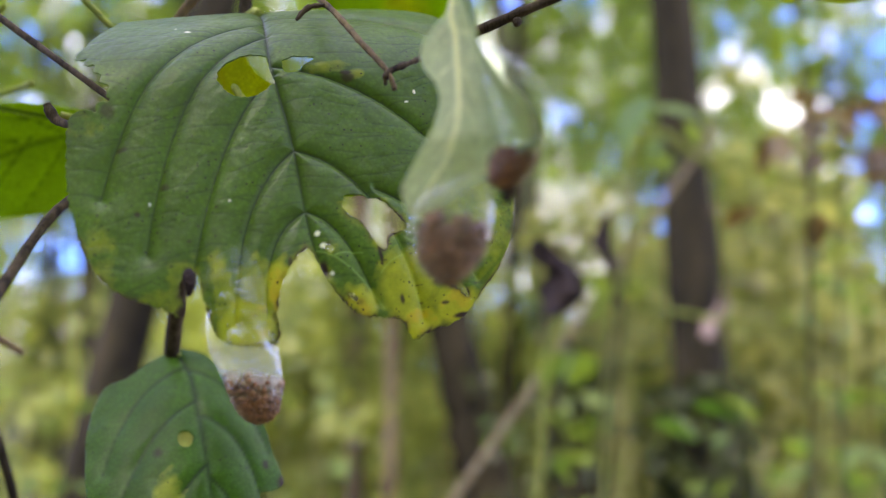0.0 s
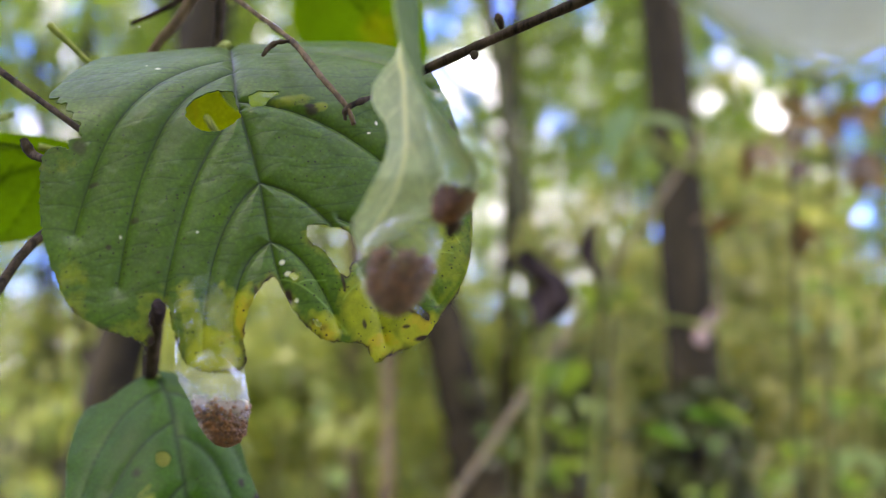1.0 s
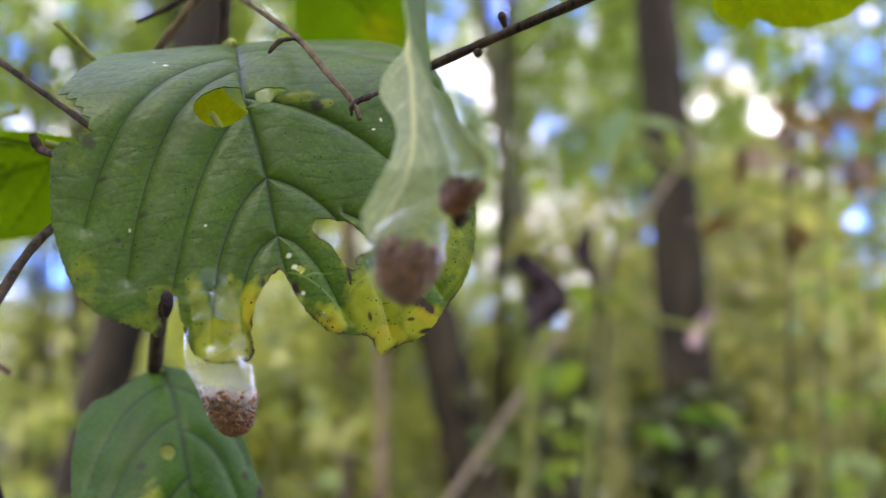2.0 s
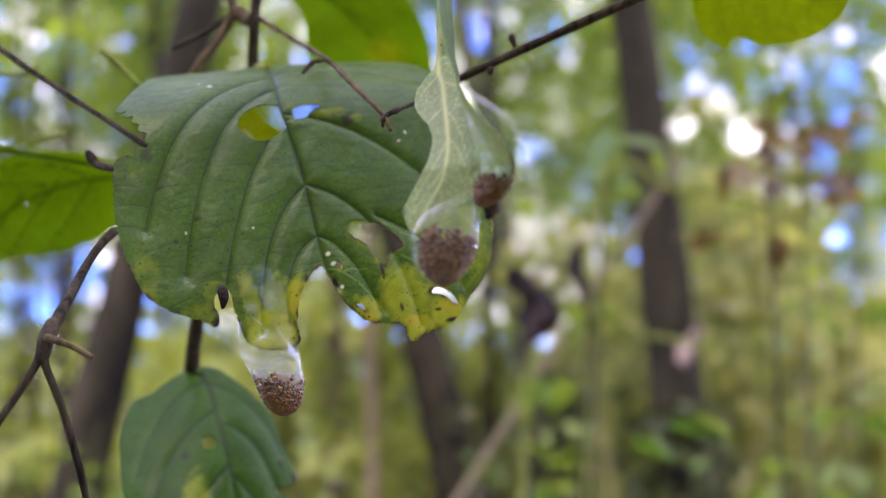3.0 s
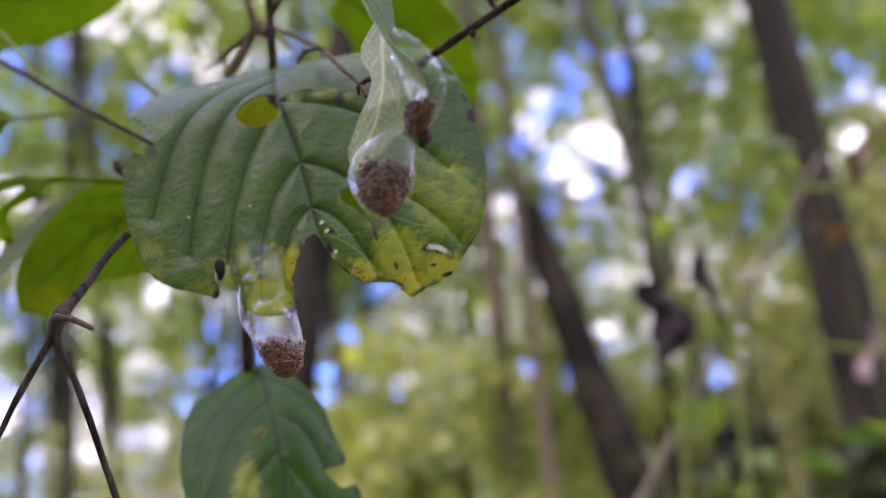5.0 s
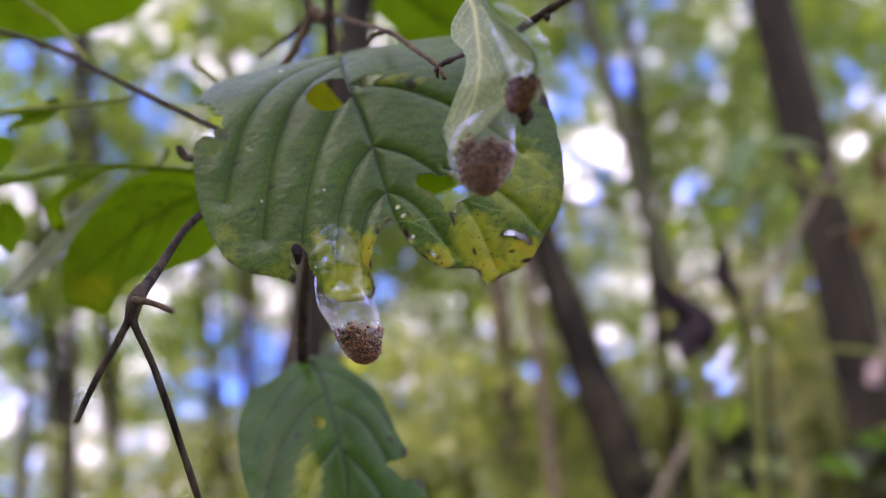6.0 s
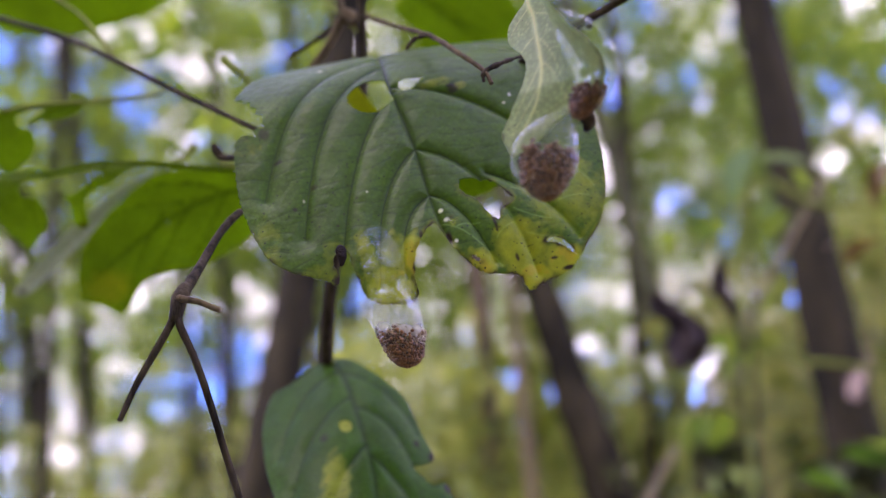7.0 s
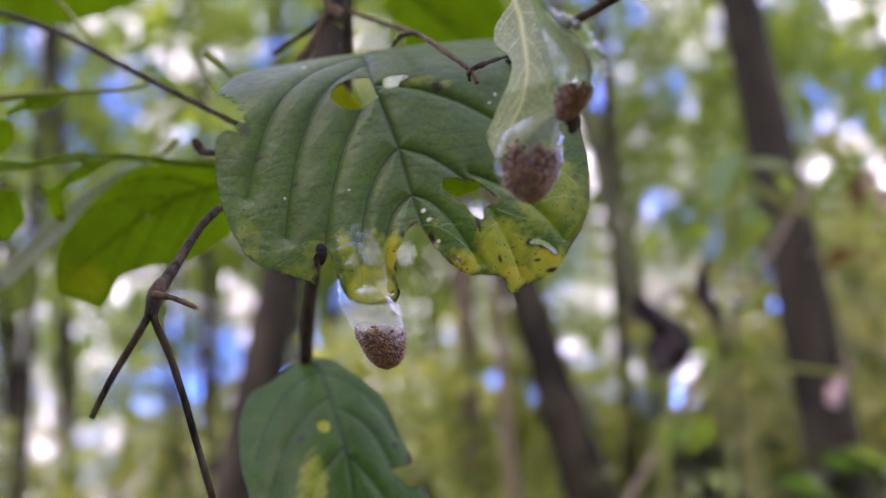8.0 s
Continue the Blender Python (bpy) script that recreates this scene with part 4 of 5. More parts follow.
    part("side_shoot", tube("side_shoot", [(-0.0452, 0.2058, 1.4940), (-0.0395, 0.2045, 1.5010), (-0.0347, 0.2036, 1.5058), (-0.022, 0.201, 1.522)], [0.0009, 0.0008, 0.0007], M_TWIG, 10, 5, 0.06, True, 12), s)
    part("side_shoot", tube("side_shoot", [(-0.0510, 0.2104, 1.4945), (-0.0555, 0.2092, 1.4855), (-0.0606, 0.2092, 1.4787), (-0.066, 0.2100, 1.468)], [0.0014, 0.0012, 0.0009], M_TWIG_PALE, 10, 5, 0.08, True, 13), s)
    part("side_shoot", tube("side_shoot", [(-0.0524, 0.2107, 1.4935), (-0.0600, 0.2135, 1.4900), (-0.0690, 0.2163, 1.4872)], [0.0009, 0.0007, 0.0005], M_TWIG, 10, 5, 0.06, True, 14), s)
    t = thing("thin_twig", "thin brown twig with a hooked dark end over the chewed leaf", "twig", group="twigs of the shrub")
    part("shaft", tube("shaft", [(-0.0443, 0.2061, 1.4917), (-0.0342, 0.1933, 1.4810), (-0.0230, 0.1758, 1.4684), (-0.0155, 0.1630, 1.4573), (-0.0100, 0.1565, 1.4498), (-0.0084, 0.1553, 1.4461)], [0.0007, 0.0006, 0.0006, 0.0005, 0.00045], M_TWIG_PALE, 9, 10, 0.14, True, 15), t)
    part("spur", tube("spur", [(-0.0230, 0.1758, 1.4684), (-0.0261, 0.1739, 1.4672), (-0.0283, 0.1733, 1.4645)], [0.00035, 0.0005, 0.00025], M_TWIG, 8, 6, 0.4, True, 16), t)
    part("hook", tube("hook", [(-0.0100, 0.1560, 1.4470), (-0.0096, 0.1560, 1.4492), (-0.0057, 0.1588, 1.4520), (-0.0028, 0.1634, 1.4548), (0.0028, 0.1765, 1.4619)], [0.0003, 0.0006, 0.0005, 0.00035, 0.0003], M_TWIG, 8, 7, 0.3, True, 17), t)
    twig("straight black twig reaching to the chewed leaf", "black_twig", [(-0.190, 0.236, 1.532), (-0.1586, 0.2220, 1.5144), (-0.1289, 0.2096, 1.4973), (-0.0927, 0.1901, 1.4707), (-0.0608, 0.1745, 1.4480)], [0.0009, 0.0009, 0.0008, 0.0006], M_TWIG, 0.05, 18)
    twig("thin green leaf stalk", "leaf_stalk", [(-0.150, 0.205, 1.528), (-0.1337, 0.2058, 1.5103), (-0.1265, 0.2083, 1.5041), (-0.1167, 0.2077, 1.4910)], [0.0007, 0.0006, 0.0007], M_GREENSTEM, 0.03, 19)
    twig("thin yellow-green leaf stalk with a torn leaf rib", "leaf_stalk", [(-0.1000, 0.2080, 1.4800), (-0.1045, 0.2113, 1.4791), (-0.1130, 0.2113, 1.4789), (-0.1275, 0.2113, 1.4796), (-0.1410, 0.2113, 1.4804), (-0.1590, 0.2113, 1.4798)], [0.0005, 0.0006, 0.0006], M_GREENSTEM, 0.03, 20)
    twig("small dark bud twig at the chewed leaf's rim", "bud_twig", [(-0.0760, 0.1778, 1.4490), (-0.0752, 0.1778, 1.4474), (-0.0736, 0.1776, 1.4456), (-0.0690, 0.1740, 1.4438), (-0.0640, 0.1700, 1.4416)], [0.0007, 0.0011, 0.0009, 0.0007, 0.0006], M_TWIG, 0.1, 21)


twigs()


# ---- middle distance ----
def withered(name, label, at, size, mat, seed, folds=2.2, category="dead leaf"):
    """A withered leaf, folded along its rib and crumpled."""
    n = 20
    verts, faces = [], []
    for j in range(n + 1):
        for i in range(n + 1):
            u, v = i / n * 2 - 1, j / n * 2 - 1
            w = max(0.05, (1 - v * v) ** 0.6) * (0.75 + 0.5 * noise.noise(Vector((v * 2.5, seed, u * 0.7))))
            x = u * w * size[0] + size[0] * 0.7 * math.sin(v * 1.9 + seed)
            y = size[1] * (abs(u) * folds * w + 0.8 * noise.noise(Vector((u * 2.2, v * 2.2, seed))))
            z = -v * size[2] + size[2] * 0.25 * noise.noise(Vector((u * 1.7, v * 1.7, seed + 9)))
            verts.append((x, y, z))
    for j in range(n):
        for i in range(n):
            faces.append((j * (n + 1) + i, j * (n + 1) + i + 1, (j + 1) * (n + 1) + i + 1, (j + 1) * (n + 1) + i))
    ob = thing(name, label, category, Matrix.Translation(at))
    blade = part("blade", mesh_of("blade", verts, faces, [mat]), ob)
    mod = blade.modifiers.new("thick", "SOLIDIFY")
    mod.thickness = 0.001
    return ob


def dead_leaves():
    a = withered("dead_leaf", "dark withered leaf hanging in the undergrowth", (0.078, 0.735, 1.468), (0.020, 0.016, 0.030), M_DEAD, 1.3)
    part("stalk", tube("stalk", [(0.006, 0, 0.02), (0.02, 0.0, 0.034), (0.044, 0.02, 0.022), (0.06, 0.03, -0.02)], [0.002, 0.0016, 0.0018], M_DEAD, 7, 4, 0.1), a)
    b = withered("dead_leaf", "small dark curled leaf on its stalk", (0.1135, 0.66, 1.488), (0.006, 0.006, 0.020), M_DEAD, 5.1)
    part("stalk", tube("stalk", [(0, 0, -0.015), (0.002, 0.002, -0.05), (-0.004, 0.01, -0.12), (-0.03, 0.05, -0.6), (-0.02, 0.08, -1.5)], [0.0018, 0.0012, 0.002], M_DEAD, 7, 4, 0.1), b)
    c = withered("dead_leaf", "pale pinkish-brown withered leaf", (0.548, 1.93, 1.50), (0.022, 0.02, 0.045), M_DEAD_PALE, 9.4)
    part("stalk", tube("stalk", [(0, 0, 0.04), (0.03, 0.01, 0.08), (0.10, 0.02, 0.06)], [0.002, 0.0015], M_DEAD_PALE, 7, 4, 0.1), c)


dead_leaves()


def small_leaf_mesh(name, mat):
    """One plain bent leaf, one metre long, along +x."""
    prof = [(0.0, 0.02), (0.15, 0.16), (0.35, 0.26), (0.55, 0.27), (0.78, 0.16), (1.0, 0.01)]
    verts, faces = [], []
    for x, w in prof:
        z = -0.22 * x * x
        verts += [(x, -w, z + 0.05 * w * 4), (x, 0, z), (x, w, z + 0.05 * w * 4)]
    for i in range(len(prof) - 1):
        for k in range(2):
            a = i * 3 + k
            faces.append((a, a + 3, a + 4, a + 1))
    return mesh_of(name, verts, faces, [mat])


def flat_leaf_material(name, a, b, trans):
    k = Nodes(name)
    info = k.t.nodes.new("ShaderNodeObjectInfo")
    c = k.mix(info.outputs["Random"], a, b)
    c = k.mix(k.math("MULTIPLY", k.noise(6, 3), 0.35), c, tuple(x * 0.5 for x in a))
    p = k.node("BsdfPrincipled", Base_Color=c, Roughness=0.5)
    tl = k.node("BsdfTranslucent", Color=k.mix(1.0, c, (1.9, 1.9, 0.8), "MULTIPLY"))
    m = k.node("MixShader", Fac=trans)
    k.t.links.new(p.outputs[0], m.inputs[1])
    k.t.links.new(tl.outputs[0], m.inputs[2])
    return k.done(m.outputs[0])


M_SAPLING = flat_leaf_material("sapling_leaves", (0.06, 0.13, 0.02), (0.20, 0.26, 0.05), 0.45)
M_RUSTY = flat_leaf_material("rusty_leaves", (0.10, 0.06, 0.03), (0.24, 0.17, 0.09), 0.35)
SAPLING_LEAF = small_leaf_mesh("leaf", M_SAPLING)
RUSTY_LEAF = small_leaf_mesh("leaf", M_RUSTY)


def sapling(label, base, top, radius, leaves, size, seed, me=None, low=0.45, reach=0.16, name="sapling"):
    """A thin stem with short side shoots, each shoot with its leaves."""
    rng = random.Random(seed)
    me = me or SAPLING_LEAF
    ob = thing(name, label, name, pose(*base), group="undergrowth near the leaf")
    e = Vector(top) - Vector(base)
    bow = Vector((rng.uniform(-0.06, 0.06), rng.uniform(-0.05, 0.05), 0))
    stem = catmull([(0, 0, -0.05), tuple(e * 0.4 + bow), tuple(e * 0.75 + bow * 0.6), tuple(e)], 6, False)
    part("stem", tube("stem", stem, [radius * 1.6, radius, radius * 0.4], M_STEM, 7, 1, 0.05, True, seed), ob)
    n = 0
    while n < leaves:
        k = rng.uniform(low, 1.0) * (len(stem) - 1)
        p0 = Vector(stem[int(k)])
        w = rng.uniform(0, 6.28)
        d = Vector((math.cos(w), math.sin(w), rng.uniform(-0.1, 0.5))) * reach * rng.uniform(0.4, 1.0)
        part("shoot", tube("shoot", [p0, p0 + d * 0.5 + Vector((0, 0, 0.01)), p0 + d], [radius * 0.4, radius * 0.3, radius * 0.15], M_STEM, 5, 2, 0.0, True, seed), ob)
        for f in (0.4, 0.6, 0.8, 1.0):
            if n >= leaves:
                break
            lf = part("leaf", me, ob)
            s = size * rng.uniform(0.6, 1.25)
            lf.matrix_basis = Matrix.Translation(p0 + d * f) @ Euler((rng.uniform(-0.6, 0.6), rng.uniform(0.0, 0.9), w + rng.choice((-1, 1)) * rng.uniform(0.3, 1.3))).to_matrix().to_4x4() @ Matrix.Scale(s, 4)
            n += 1
    return ob


M_STEM = bark_material("sapling_stem", (0.05, 0.055, 0.02), (0.16, 0.16, 0.06), 120, 6)


def near_undergrowth():
    rng = random.Random(77)
    sapling("leafy green sapling with a dark leaf caught in it", (0.16, 0.95, 0), (0.20, 0.98, 1.66), 0.004, 46, 0.05, 1)
    sapling("thin green sapling before the trunk", (0.38, 1.35, 0), (0.36, 1.30, 1.72), 0.004, 18, 0.05, 2)
    sapling("thin green sapling before the trunk", (0.80, 1.7, 0), (0.76, 1.62, 1.80), 0.005, 30, 0.06, 3)
    sapling("weed stalk with rusty brown withered leaves", (0.33, 0.85, 0), (0.27, 0.70, 1.62), 0.003, 26, 0.028, 4, RUSTY_LEAF, 0.86, 0.06)
    sapling("weed stalk with rusty brown withered leaves", (0.50, 1.0, 0), (0.40, 0.95, 1.72), 0.003, 26, 0.036, 14, RUSTY_LEAF, 0.88, 0.08)
    for i in range(16):
        y = rng.uniform(1.4, 3.2)
        x = rng.uniform(0.17, 0.62) * y
        if 0.21 < x / y < 0.34:
            x = y * rng.choice((0.13, 0.46))
        sapling("thin leafy green stem of the undergrowth", (x, y, 0), (x + rng.uniform(-0.1, 0.1), y + rng.uniform(-0.1, 0.1), rng.uniform(1.1, 1.75)), 0.004, 30, 0.06, 200 + i, None, 0.4, 0.2)
    for i in range(6):
        y = rng.uniform(2.0, 3.4)
        x = rng.uniform(-0.5, -0.12) * y
        sapling("thin leafy green stem of the undergrowth", (x, y, 0), (x + rng.uniform(-0.15, 0.15), y, rng.uniform(1.1, 1.5)), 0.004, 26, 0.06, 300 + i, None, 0.4, 0.2)
    for a, b in (((0.12, 1.02, 1.462), (0.36, 1.05, 1.436)), ((0.18, 0.95, 1.60), (0.34, 0.92, 1.585))):
        p, q = Vector(a), Vector(b)
        blade = thing("grass_blade", "long pale green arching grass blade", "grass", group="undergrowth near the leaf")
        part("blade", tube("blade", [p + Vector((-0.05, 0.1, -p.z)), p + Vector((-0.03, 0.04, -0.5)), p, (p + q) / 2 + Vector((0, 0, 0.012)), q, q + Vector((0.06, 0.01, -0.03))], [0.003, 0.003, 0.0035, 0.003, 0.001], M_GREENSTEM, 6, 6), blade)
    thing("dry_stalk", "dry straw-coloured stalk leaning through the undergrowth", "stalk",
          me=tube("dry_stalk", [(-0.84, 1.30, 0.0), (-0.2, 1.17, 0.94), (0.0598, 1.1123, 1.3194), (0.2299, 1.0676, 1.5681), (0.30, 1.05, 1.67)], [0.006, 0.0046, 0.0037, 0.0028], M_STRAW, 8, 6, 0.05))


near_undergrowth()


# ---- trees ----
def leaves_mesh(name, centres, size, seed, mat, count, spread, droop=0.0, clump=18, tight=0.4):
    """A crown of many small bent leaves in clumps round the centres."""
    rng = np.random.RandomState(seed)
    c = np.asarray(centres, float)
    c = c[rng.randint(0, len(c), max(12, count // clump))]
    c = c + rng.normal(0, 1, c.shape) * spread
    at = c[rng.randint(0, len(c), count)] + rng.normal(0, 1, (count, 3)) * spread * tight
    a = rng.normal(0, 1, (count, 3))
    a /= np.linalg.norm(a, axis=1)[:, None]
    b = rng.normal(0, 1, (count, 3))
    b[:, 2] -= droop
    b -= a * (a * b).sum(1)[:, None]
    b /= np.linalg.norm(b, axis=1)[:, None]
    s = size * rng.uniform(0.6, 1.3, (count, 1))
    nn = np.cross(a, b)
    v = np.stack([at - b * s, at + a * s * 0.5 + nn * s * 0.12, at + b * s, at - a * s * 0.5 + nn * s * 0.12], 1).reshape(-1, 3)
    f = np.arange(count * 4).reshape(-1, 4)
    return mesh_of(name, v, np.concatenate([f[:, [0, 1, 2]], f[:, [0, 2, 3]]]), [mat], False)


def tree(label, base, lean, height, radius, seed, crown_from, leaves=6000, leaf=0.06, spread=0.5, bark=None):
    rng = random.Random(seed)
    ob = thing("tree", label, "tree", pose(*base), group="trees of the wood")
    top = [(lean[0] * z + 0.15 * radius * math.sin(z * 0.9 + seed), lean[1] * z + 0.03 * math.cos(z * 1.1 + seed), z) for z in np.linspace(-0.1, height, 12)]
    rad = [radius * (1.25 if i == 0 else 1.05 - 0.8 * i / 11) for i in range(12)]
    part("trunk", tube("trunk", top, rad, bark or M_BARK, 14, 3, 0.08, True, seed), ob)
    tips = []
    for i in range(10):
        z = crown_from + (height - crown_from) * (i / 10) ** 0.9
        k = np.interp(z, [p[2] for p in top], range(12))
        p0 = Vector([np.interp(k, range(12), [p[j] for p in top]) for j in range(3)])
        w, ln = rng.uniform(0, 6.28), (height - z) * 0.3 + 0.6
        d = Vector((math.cos(w), math.sin(w), rng.uniform(0.1, 0.7))) * ln
        pts = [p0, p0 + d * 0.4 + Vector((0, 0, -0.04)), p0 + d * 0.75, p0 + d]
        part("limb", tube("limb", pts, [radius * 0.26, radius * 0.15, radius * 0.05], M_BARK, 7, 3, 0.05, True, seed + i), ob)
        tips += [tuple(p0 + d * f) for f in (0.3, 0.5, 0.7, 0.9, 1.05)]
    part("crown", leaves_mesh("crown", tips, leaf, seed, M_CROWN, leaves, spread, 0.0, 40, 0.2), ob, "loose green foliage")
    return ob


upright = tree("dark-barked upright trunk with ivy round its foot", (0.965, 3.5, 0), (-0.048, 0.0), 9, 0.112, 1, 3.6, 5000)
foot = [(0.15 * math.cos(i * 2.4) - 0.048 * z, 0.15 * math.sin(i * 2.4), z) for i, z in enumerate(np.linspace(0.2, 1.36, 60))]
tagged(part("ivy", leaves_mesh("ivy", foot, 0.05, 61, M_IVY, 1500, 0.03, 0.6, 10, 0.5), upright, "dark ivy leaves"), kind="stuff")


def snag():
    """A dead leaning trunk, broken off at the top."""
    ob = thing("snag", "leaning dark dead trunk with a broken top", "dead tree", pose(0.36, 4.1, 0))
    rows = [(0.01 * math.sin(z * 2.3) - 0.227 * z, 0.02 * math.cos(z * 1.7), z) for z in np.linspace(-0.1, 2.44, 12)]
    part("trunk", tube("trunk", rows, [0.17, 0.14, 0.115, 0.09, 0.065], M_BARK, 16, 4, 0.1, True, 52), ob)
    top = Vector(rows[-1])
    for i, (dx, h) in enumerate(((-0.03, 0.16), (0.0, 0.10), (0.03, 0.05))):
        part("splinter", tube("splinter", [top + Vector((dx, 0.0, -0.06)), top + Vector((dx - 0.012, 0.01, h * 0.5)), top + Vector((dx - 0.025, 0.0, h))], [0.03, 0.022, 0.004], M_BARK, 8, 3, 0.2, True, 60 + i), ob)
    tagged(part("moss", leaves_mesh("moss", [(p[0] + 0.08 * math.cos(i), p[1] + 0.08 * math.sin(i), p[2]) for i, p in enumerate(rows[:9])], 0.03, 63, M_IVY, 500, 0.05, 0.4, 10, 0.5), ob, "dark moss and creeper leaves"), kind="stuff")
    return ob


def mossy_stump():
    ob = thing("stump", "dark stump overgrown with creeper", "stump", pose(0.49, 3.8, 0))
    part("wood", tube("wood", [(0, 0, -0.1), (0.01, 0, 0.6), (-0.01, 0.01, 1.2), (0.01, 0, 1.42)], [0.13, 0.09, 0.08, 0.05], M_BARK, 14, 5, 0.14, True, 71), ob)
    tagged(part("creeper", leaves_mesh("creeper", [(0.1 * math.cos(i * 2.4), 0.1 * math.sin(i * 2.4), z) for i, z in enumerate(np.linspace(0.2, 1.45, 50))], 0.045, 72, M_IVY, 900, 0.03, 0.5, 10, 0.5), ob, "dark creeper leaves"), kind="stuff")
    return ob


snag()
mossy_stump()
tree("pale tan trunk of a slender young tree", (-0.40, 4.2, 0), (0.0, 0.0), 7, 0.05, 8, 4.2, 1600, 0.05, 0.4, M_BARK_TAN)
tree("thin grey-brown trunk of a young tree", (-0.22, 4.0, 0), (-0.01, 0.0), 6, 0.032, 9, 3.8, 1200, 0.05, 0.4, M_BARK_TAN)
tree("dark trunk behind the forked branch", (-1.40, 3.25, 0), (0.21, 0.0), 8, 0.10, 3, 3.4, 4000)
# the tree at y -2.6 is unseen, added to keep direct sun off the shrub
tree("unseen leafy tree added behind to shade the shrub", (-1.6, -2.6, 0), (0.1, 0.08), 8, 0.12, 6, 4.2, 5200, 0.08, 0.7)
tree("slender grey-green trunk leaning, standing further off", (1.0, 7.0, 0), (-0.165, 0.0), 10, 0.085, 4, 4.2, 3500, 0.055, 0.6, M_BARK_GREEN)
rng_t = random.Random(21)
for i in range(64):
    yy = 7.5 + i * 0.36 + rng_t.uniform(-0.4, 0.4)
    xx = rng_t.uniform(-0.9, 0.72) * yy
    if yy < 11 and abs(xx / yy - 0.25) < 0.07:
        xx -= 0.16 * yy
    tree("slender forest tree standing further off", (xx, yy, 0), (rng_t.uniform(-0.1, 0.1), rng_t.uniform(-0.05, 0.05)), rng_t.uniform(7, 14), rng_t.uniform(0.035, 0.085), 30 + i, rng_t.uniform(1.8, 3.5), 3900, 0.074, 0.62)
for i in range(16):
    yy = 6 + i * 0.6
    xx = rng_t.uniform(-0.85, -0.22) * yy
    tree("slender forest tree standing further off", (xx, yy, 0), (rng_t.uniform(-0.08, 0.08), 0), rng_t.uniform(6, 9), rng_t.uniform(0.03, 0.06), 130 + i, rng_t.uniform(1.2, 2.2), 1250, 0.058, 0.5)
# unseen trees added behind the view, cutting sky light and sheen on the leaf
for i in range(15):
    w, far = radians(98 + i * 11.7), 6.5 + 3.5 * (i % 2)
    tree("unseen forest tree added behind to dim the sky", (far * math.sin(w), far * math.cos(w) - 1, 0), (0, 0), 8.5, 0.13, 90 + i, 1.0, 4200, 0.13, 0.9)


# ---- undergrowth ----
def bush(label, at, size, seed, mat, count, leaf):
    rng = random.Random(seed)
    ob = thing("bush", label, "bush", pose(*at), group="undergrowth")
    tips = []
    for i in range(7):
        w = rng.uniform(0, 6.28)
        e = Vector((math.cos(w) * size[0] * rng.uniform(0.2, 1), math.sin(w) * size[1] * rng.uniform(0.2, 1), size[2] * rng.uniform(0.6, 1)))
        part("stem", tube("stem", [(0, 0, -0.05), e * 0.5 + Vector((0.03, 0, 0.05)), e], [0.012, 0.008, 0.003], M_BARK, 6, 4, 0.05, True, seed + i), ob)
        tips += [tuple(e * f) for f in (0.3, 0.5, 0.7, 0.85, 1.0)]
    part("foliage", leaves_mesh("foliage", tips, leaf, seed, mat, count, size[0] * 0.3), ob, "yellow-green leaves")
    return ob


rng_b = random.Random(8)
for i in range(70):
    yy = 4.4 + i * 0.25
    xx = rng_b.uniform(-0.35, 0.75) * yy
    hh = rng_b.uniform(1.2, 2.0) + (0.5 if xx > 0.1 * yy else 0.0) + 0.03 * yy
    if yy < 7 and (-0.04 < xx / yy < 0.16 or 0.2 < xx / yy < 0.34):
        xx += 0.16 * yy
    bush("yellow-green bush of the undergrowth", (xx, yy, 0), (0.6, 0.5, hh), 100 + i, M_BUSH, 2000, 0.055)


for i in range(16):
    yy = 7.5 + i * 0.6
    xx = rng_b.uniform(-0.72, -0.3) * yy
    bush("loose green bush among the far trunks", (xx, yy, 0), (0.8, 0.6, rng_b.uniform(1.7, 2.3) + 0.05 * yy), 600 + i, M_BUSH, 650, 0.06)
for i in range(34):
    yy = 4.7 + i * 0.13
    xx = rng_b.uniform(0.14, 0.68) * yy
    bush("straw-green bush of the undergrowth, turning yellow", (xx, yy, 0), (0.55, 0.45, rng_b.uniform(1.8, 2.3) + 0.04 * yy), 400 + i, M_BUSH_DRY, 1500, 0.055)


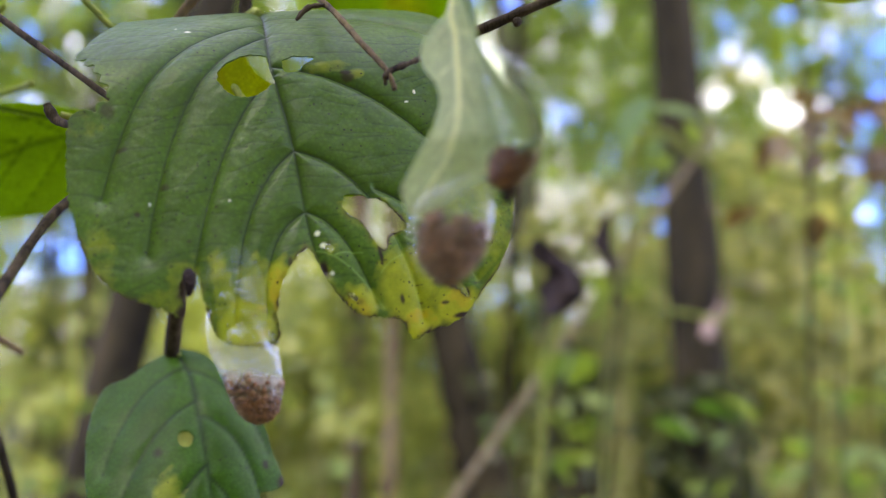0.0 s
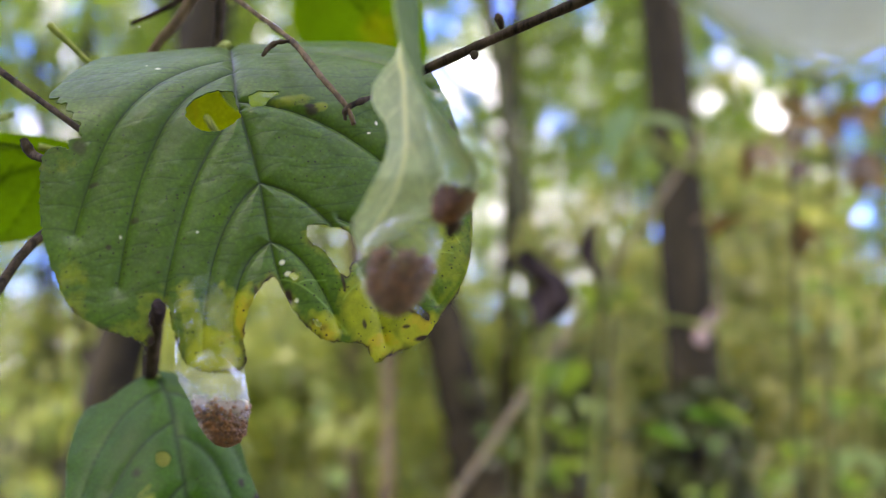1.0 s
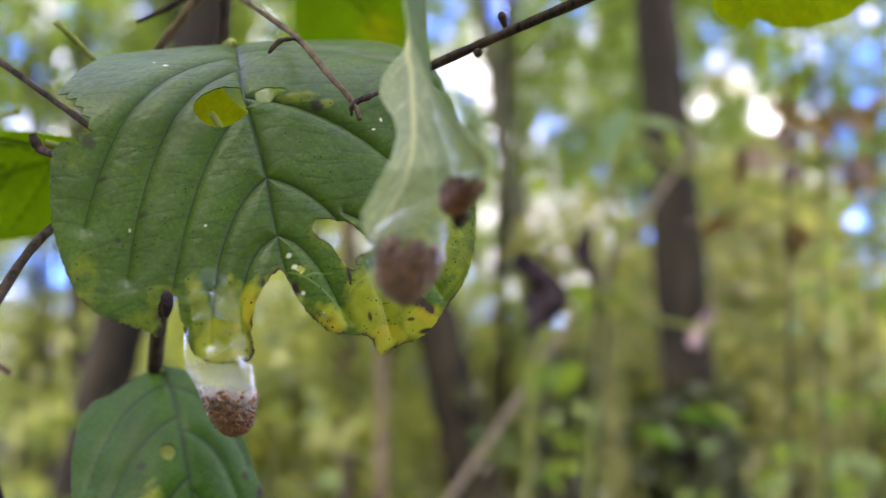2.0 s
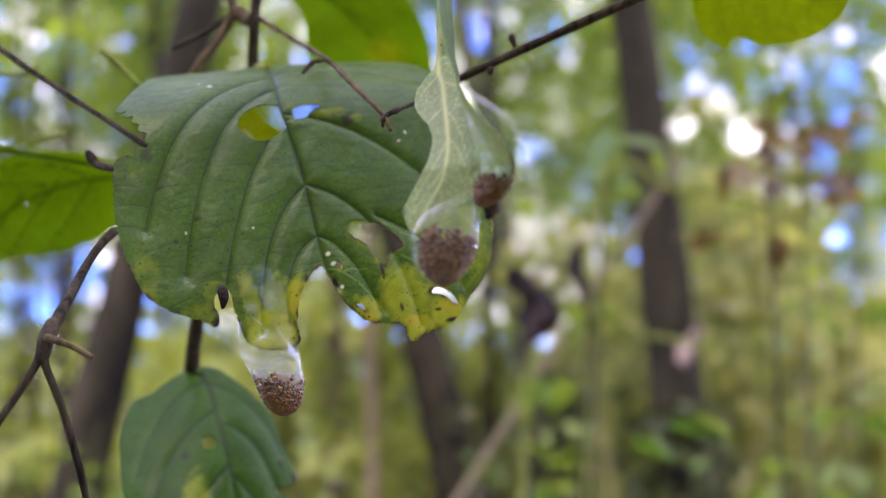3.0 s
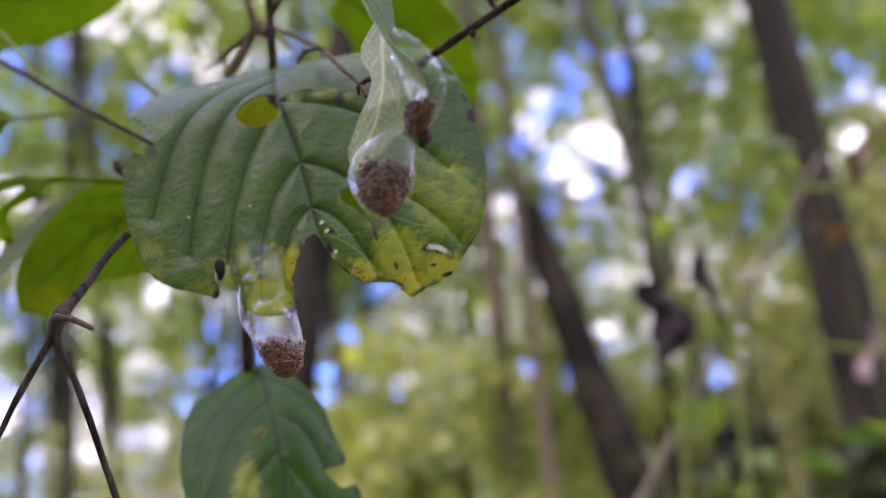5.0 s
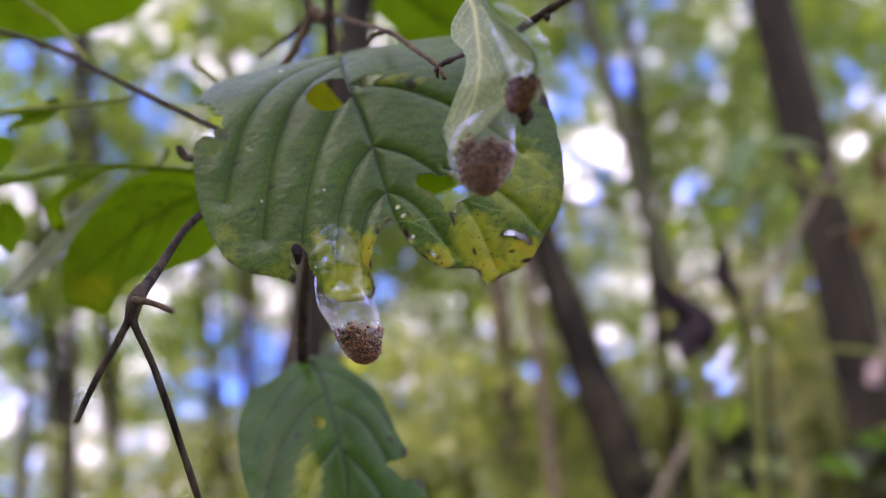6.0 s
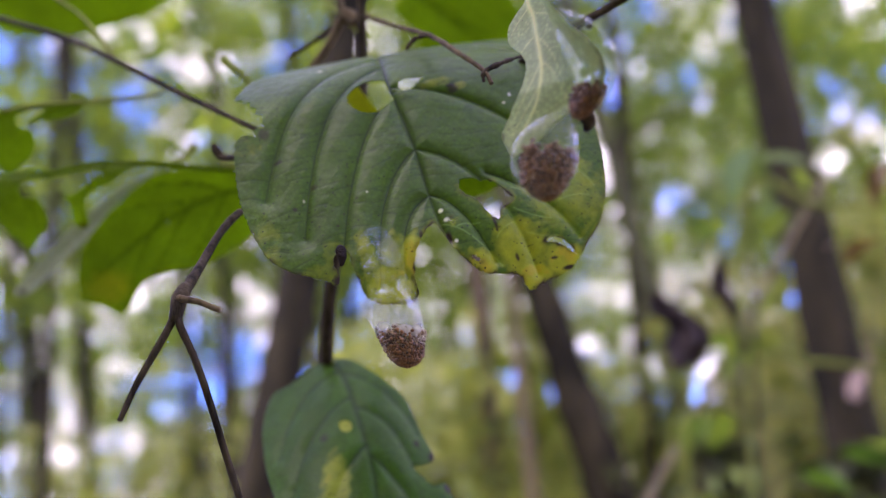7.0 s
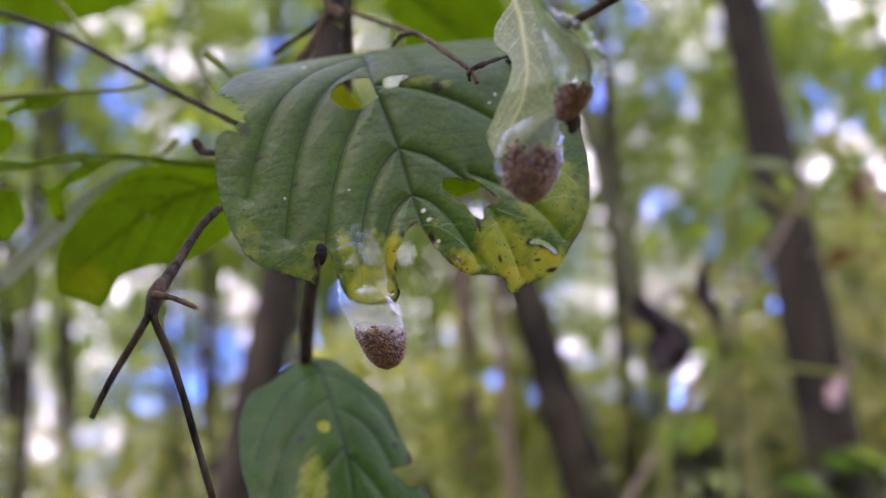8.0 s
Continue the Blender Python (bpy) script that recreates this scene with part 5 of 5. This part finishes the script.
def tall_grass():
    """Thin upright blades and stalks between the bushes."""
    rng = np.random.RandomState(4)
    n = 1300
    y = rng.uniform(3.4, 11, n)
    x = rng.uniform(-0.35, 0.62, n) * y
    h = rng.uniform(0.9, 2.1, n)
    clear = ((np.abs(x / y - 0.06) < 0.10) | (np.abs(x / y - 0.28) < 0.06)) & (y < 4.6)
    h = np.where(clear | ((x / y < 0.12) & (np.arange(n) % 3 > 0)), h * 0.4, h)
    dx, dy = rng.normal(0, 0.16, n) * h, rng.normal(0, 0.1, n) * h
    w = rng.uniform(0.003, 0.007, n)
    v = np.stack([np.stack([x - w, y, 0 * x], 1), np.stack([x + w, y, 0 * x], 1), np.stack([x + dx * 0.4 + w * 0.8, y + dy * 0.4, h * 0.55], 1), np.stack([x + dx * 0.4 - w * 0.8, y + dy * 0.4, h * 0.55], 1),
                  np.stack([x + dx, y + dy, h], 1)], 1).reshape(-1, 3)
    i = np.arange(n)[:, None] * 5
    f = [tuple(r) for r in i + np.array([[0, 1, 2, 3]])] + [tuple(r) for r in i + np.array([[3, 2, 4]])]
    ob = new("tall_grass", mesh_of("tall_grass", v, f, [M_REED], False))
    tagged(ob, "tall thin green and straw-coloured stalks", "grass", kind="stuff")


tall_grass()


# ---- the leaf that swings past close by ----
def passing_leaf():
    rim = [(-6, -14), (-8, -6), (-5, -1), (-1, 2.2), (4, 2.6), (8, 0.5), (11, -5), (12, -14), (4, -22), (-2, -22)]
    bend = lambda u, v: np.stack([u, -v, 0.01 * (u - 2) ** 2], 1)
    leaf = plain_leaf("passing_leaf", "pale green leaf swinging in the air close by", (0.0285, 0.0495, 1.4245), (1, 0, 0.02), (0.02, -0.3, -0.95), rim, [],
                      [M_LEAF_PALE, M_LEAF_PALE], bend, [(bezier((2, -22), (3, -10), (3, 2), 10), 0.3)], (), (), 0.8, 0.1, 0.12, 11.0, "", [(2, -20, 0), (1, -32, 2), (-2, -60, 10)])
    return leaf


PASSING = passing_leaf()
twig("thin twig overhead from which a leaf hangs", "overhanging_twig", [(0.0265, 0.040, 1.507), (0.030, 0.060, 1.505), (0.050, 0.105, 1.500), (0.078, 0.148, 1.4925)], [0.0006, 0.0009, 0.0012], M_TWIG, 0.05, 40)


def motions():
    """The close leaf swings down into the view and up out of it again."""
    m = PASSING.matrix_basis.copy()
    rows = []
    for t, up in ((0, 0.020), (0.3, 0.012), (0.6, 0.0035), (0.9, 0.0005), (1.2, -0.001), (1.5, 0.004), (1.9, 0.014), (2.3, 0.024), (8, 0.024)):
        rows.append((t, Matrix.Translation((up * 0.2, 0, up)) @ m))
    walk(PASSING, rows)


motions()
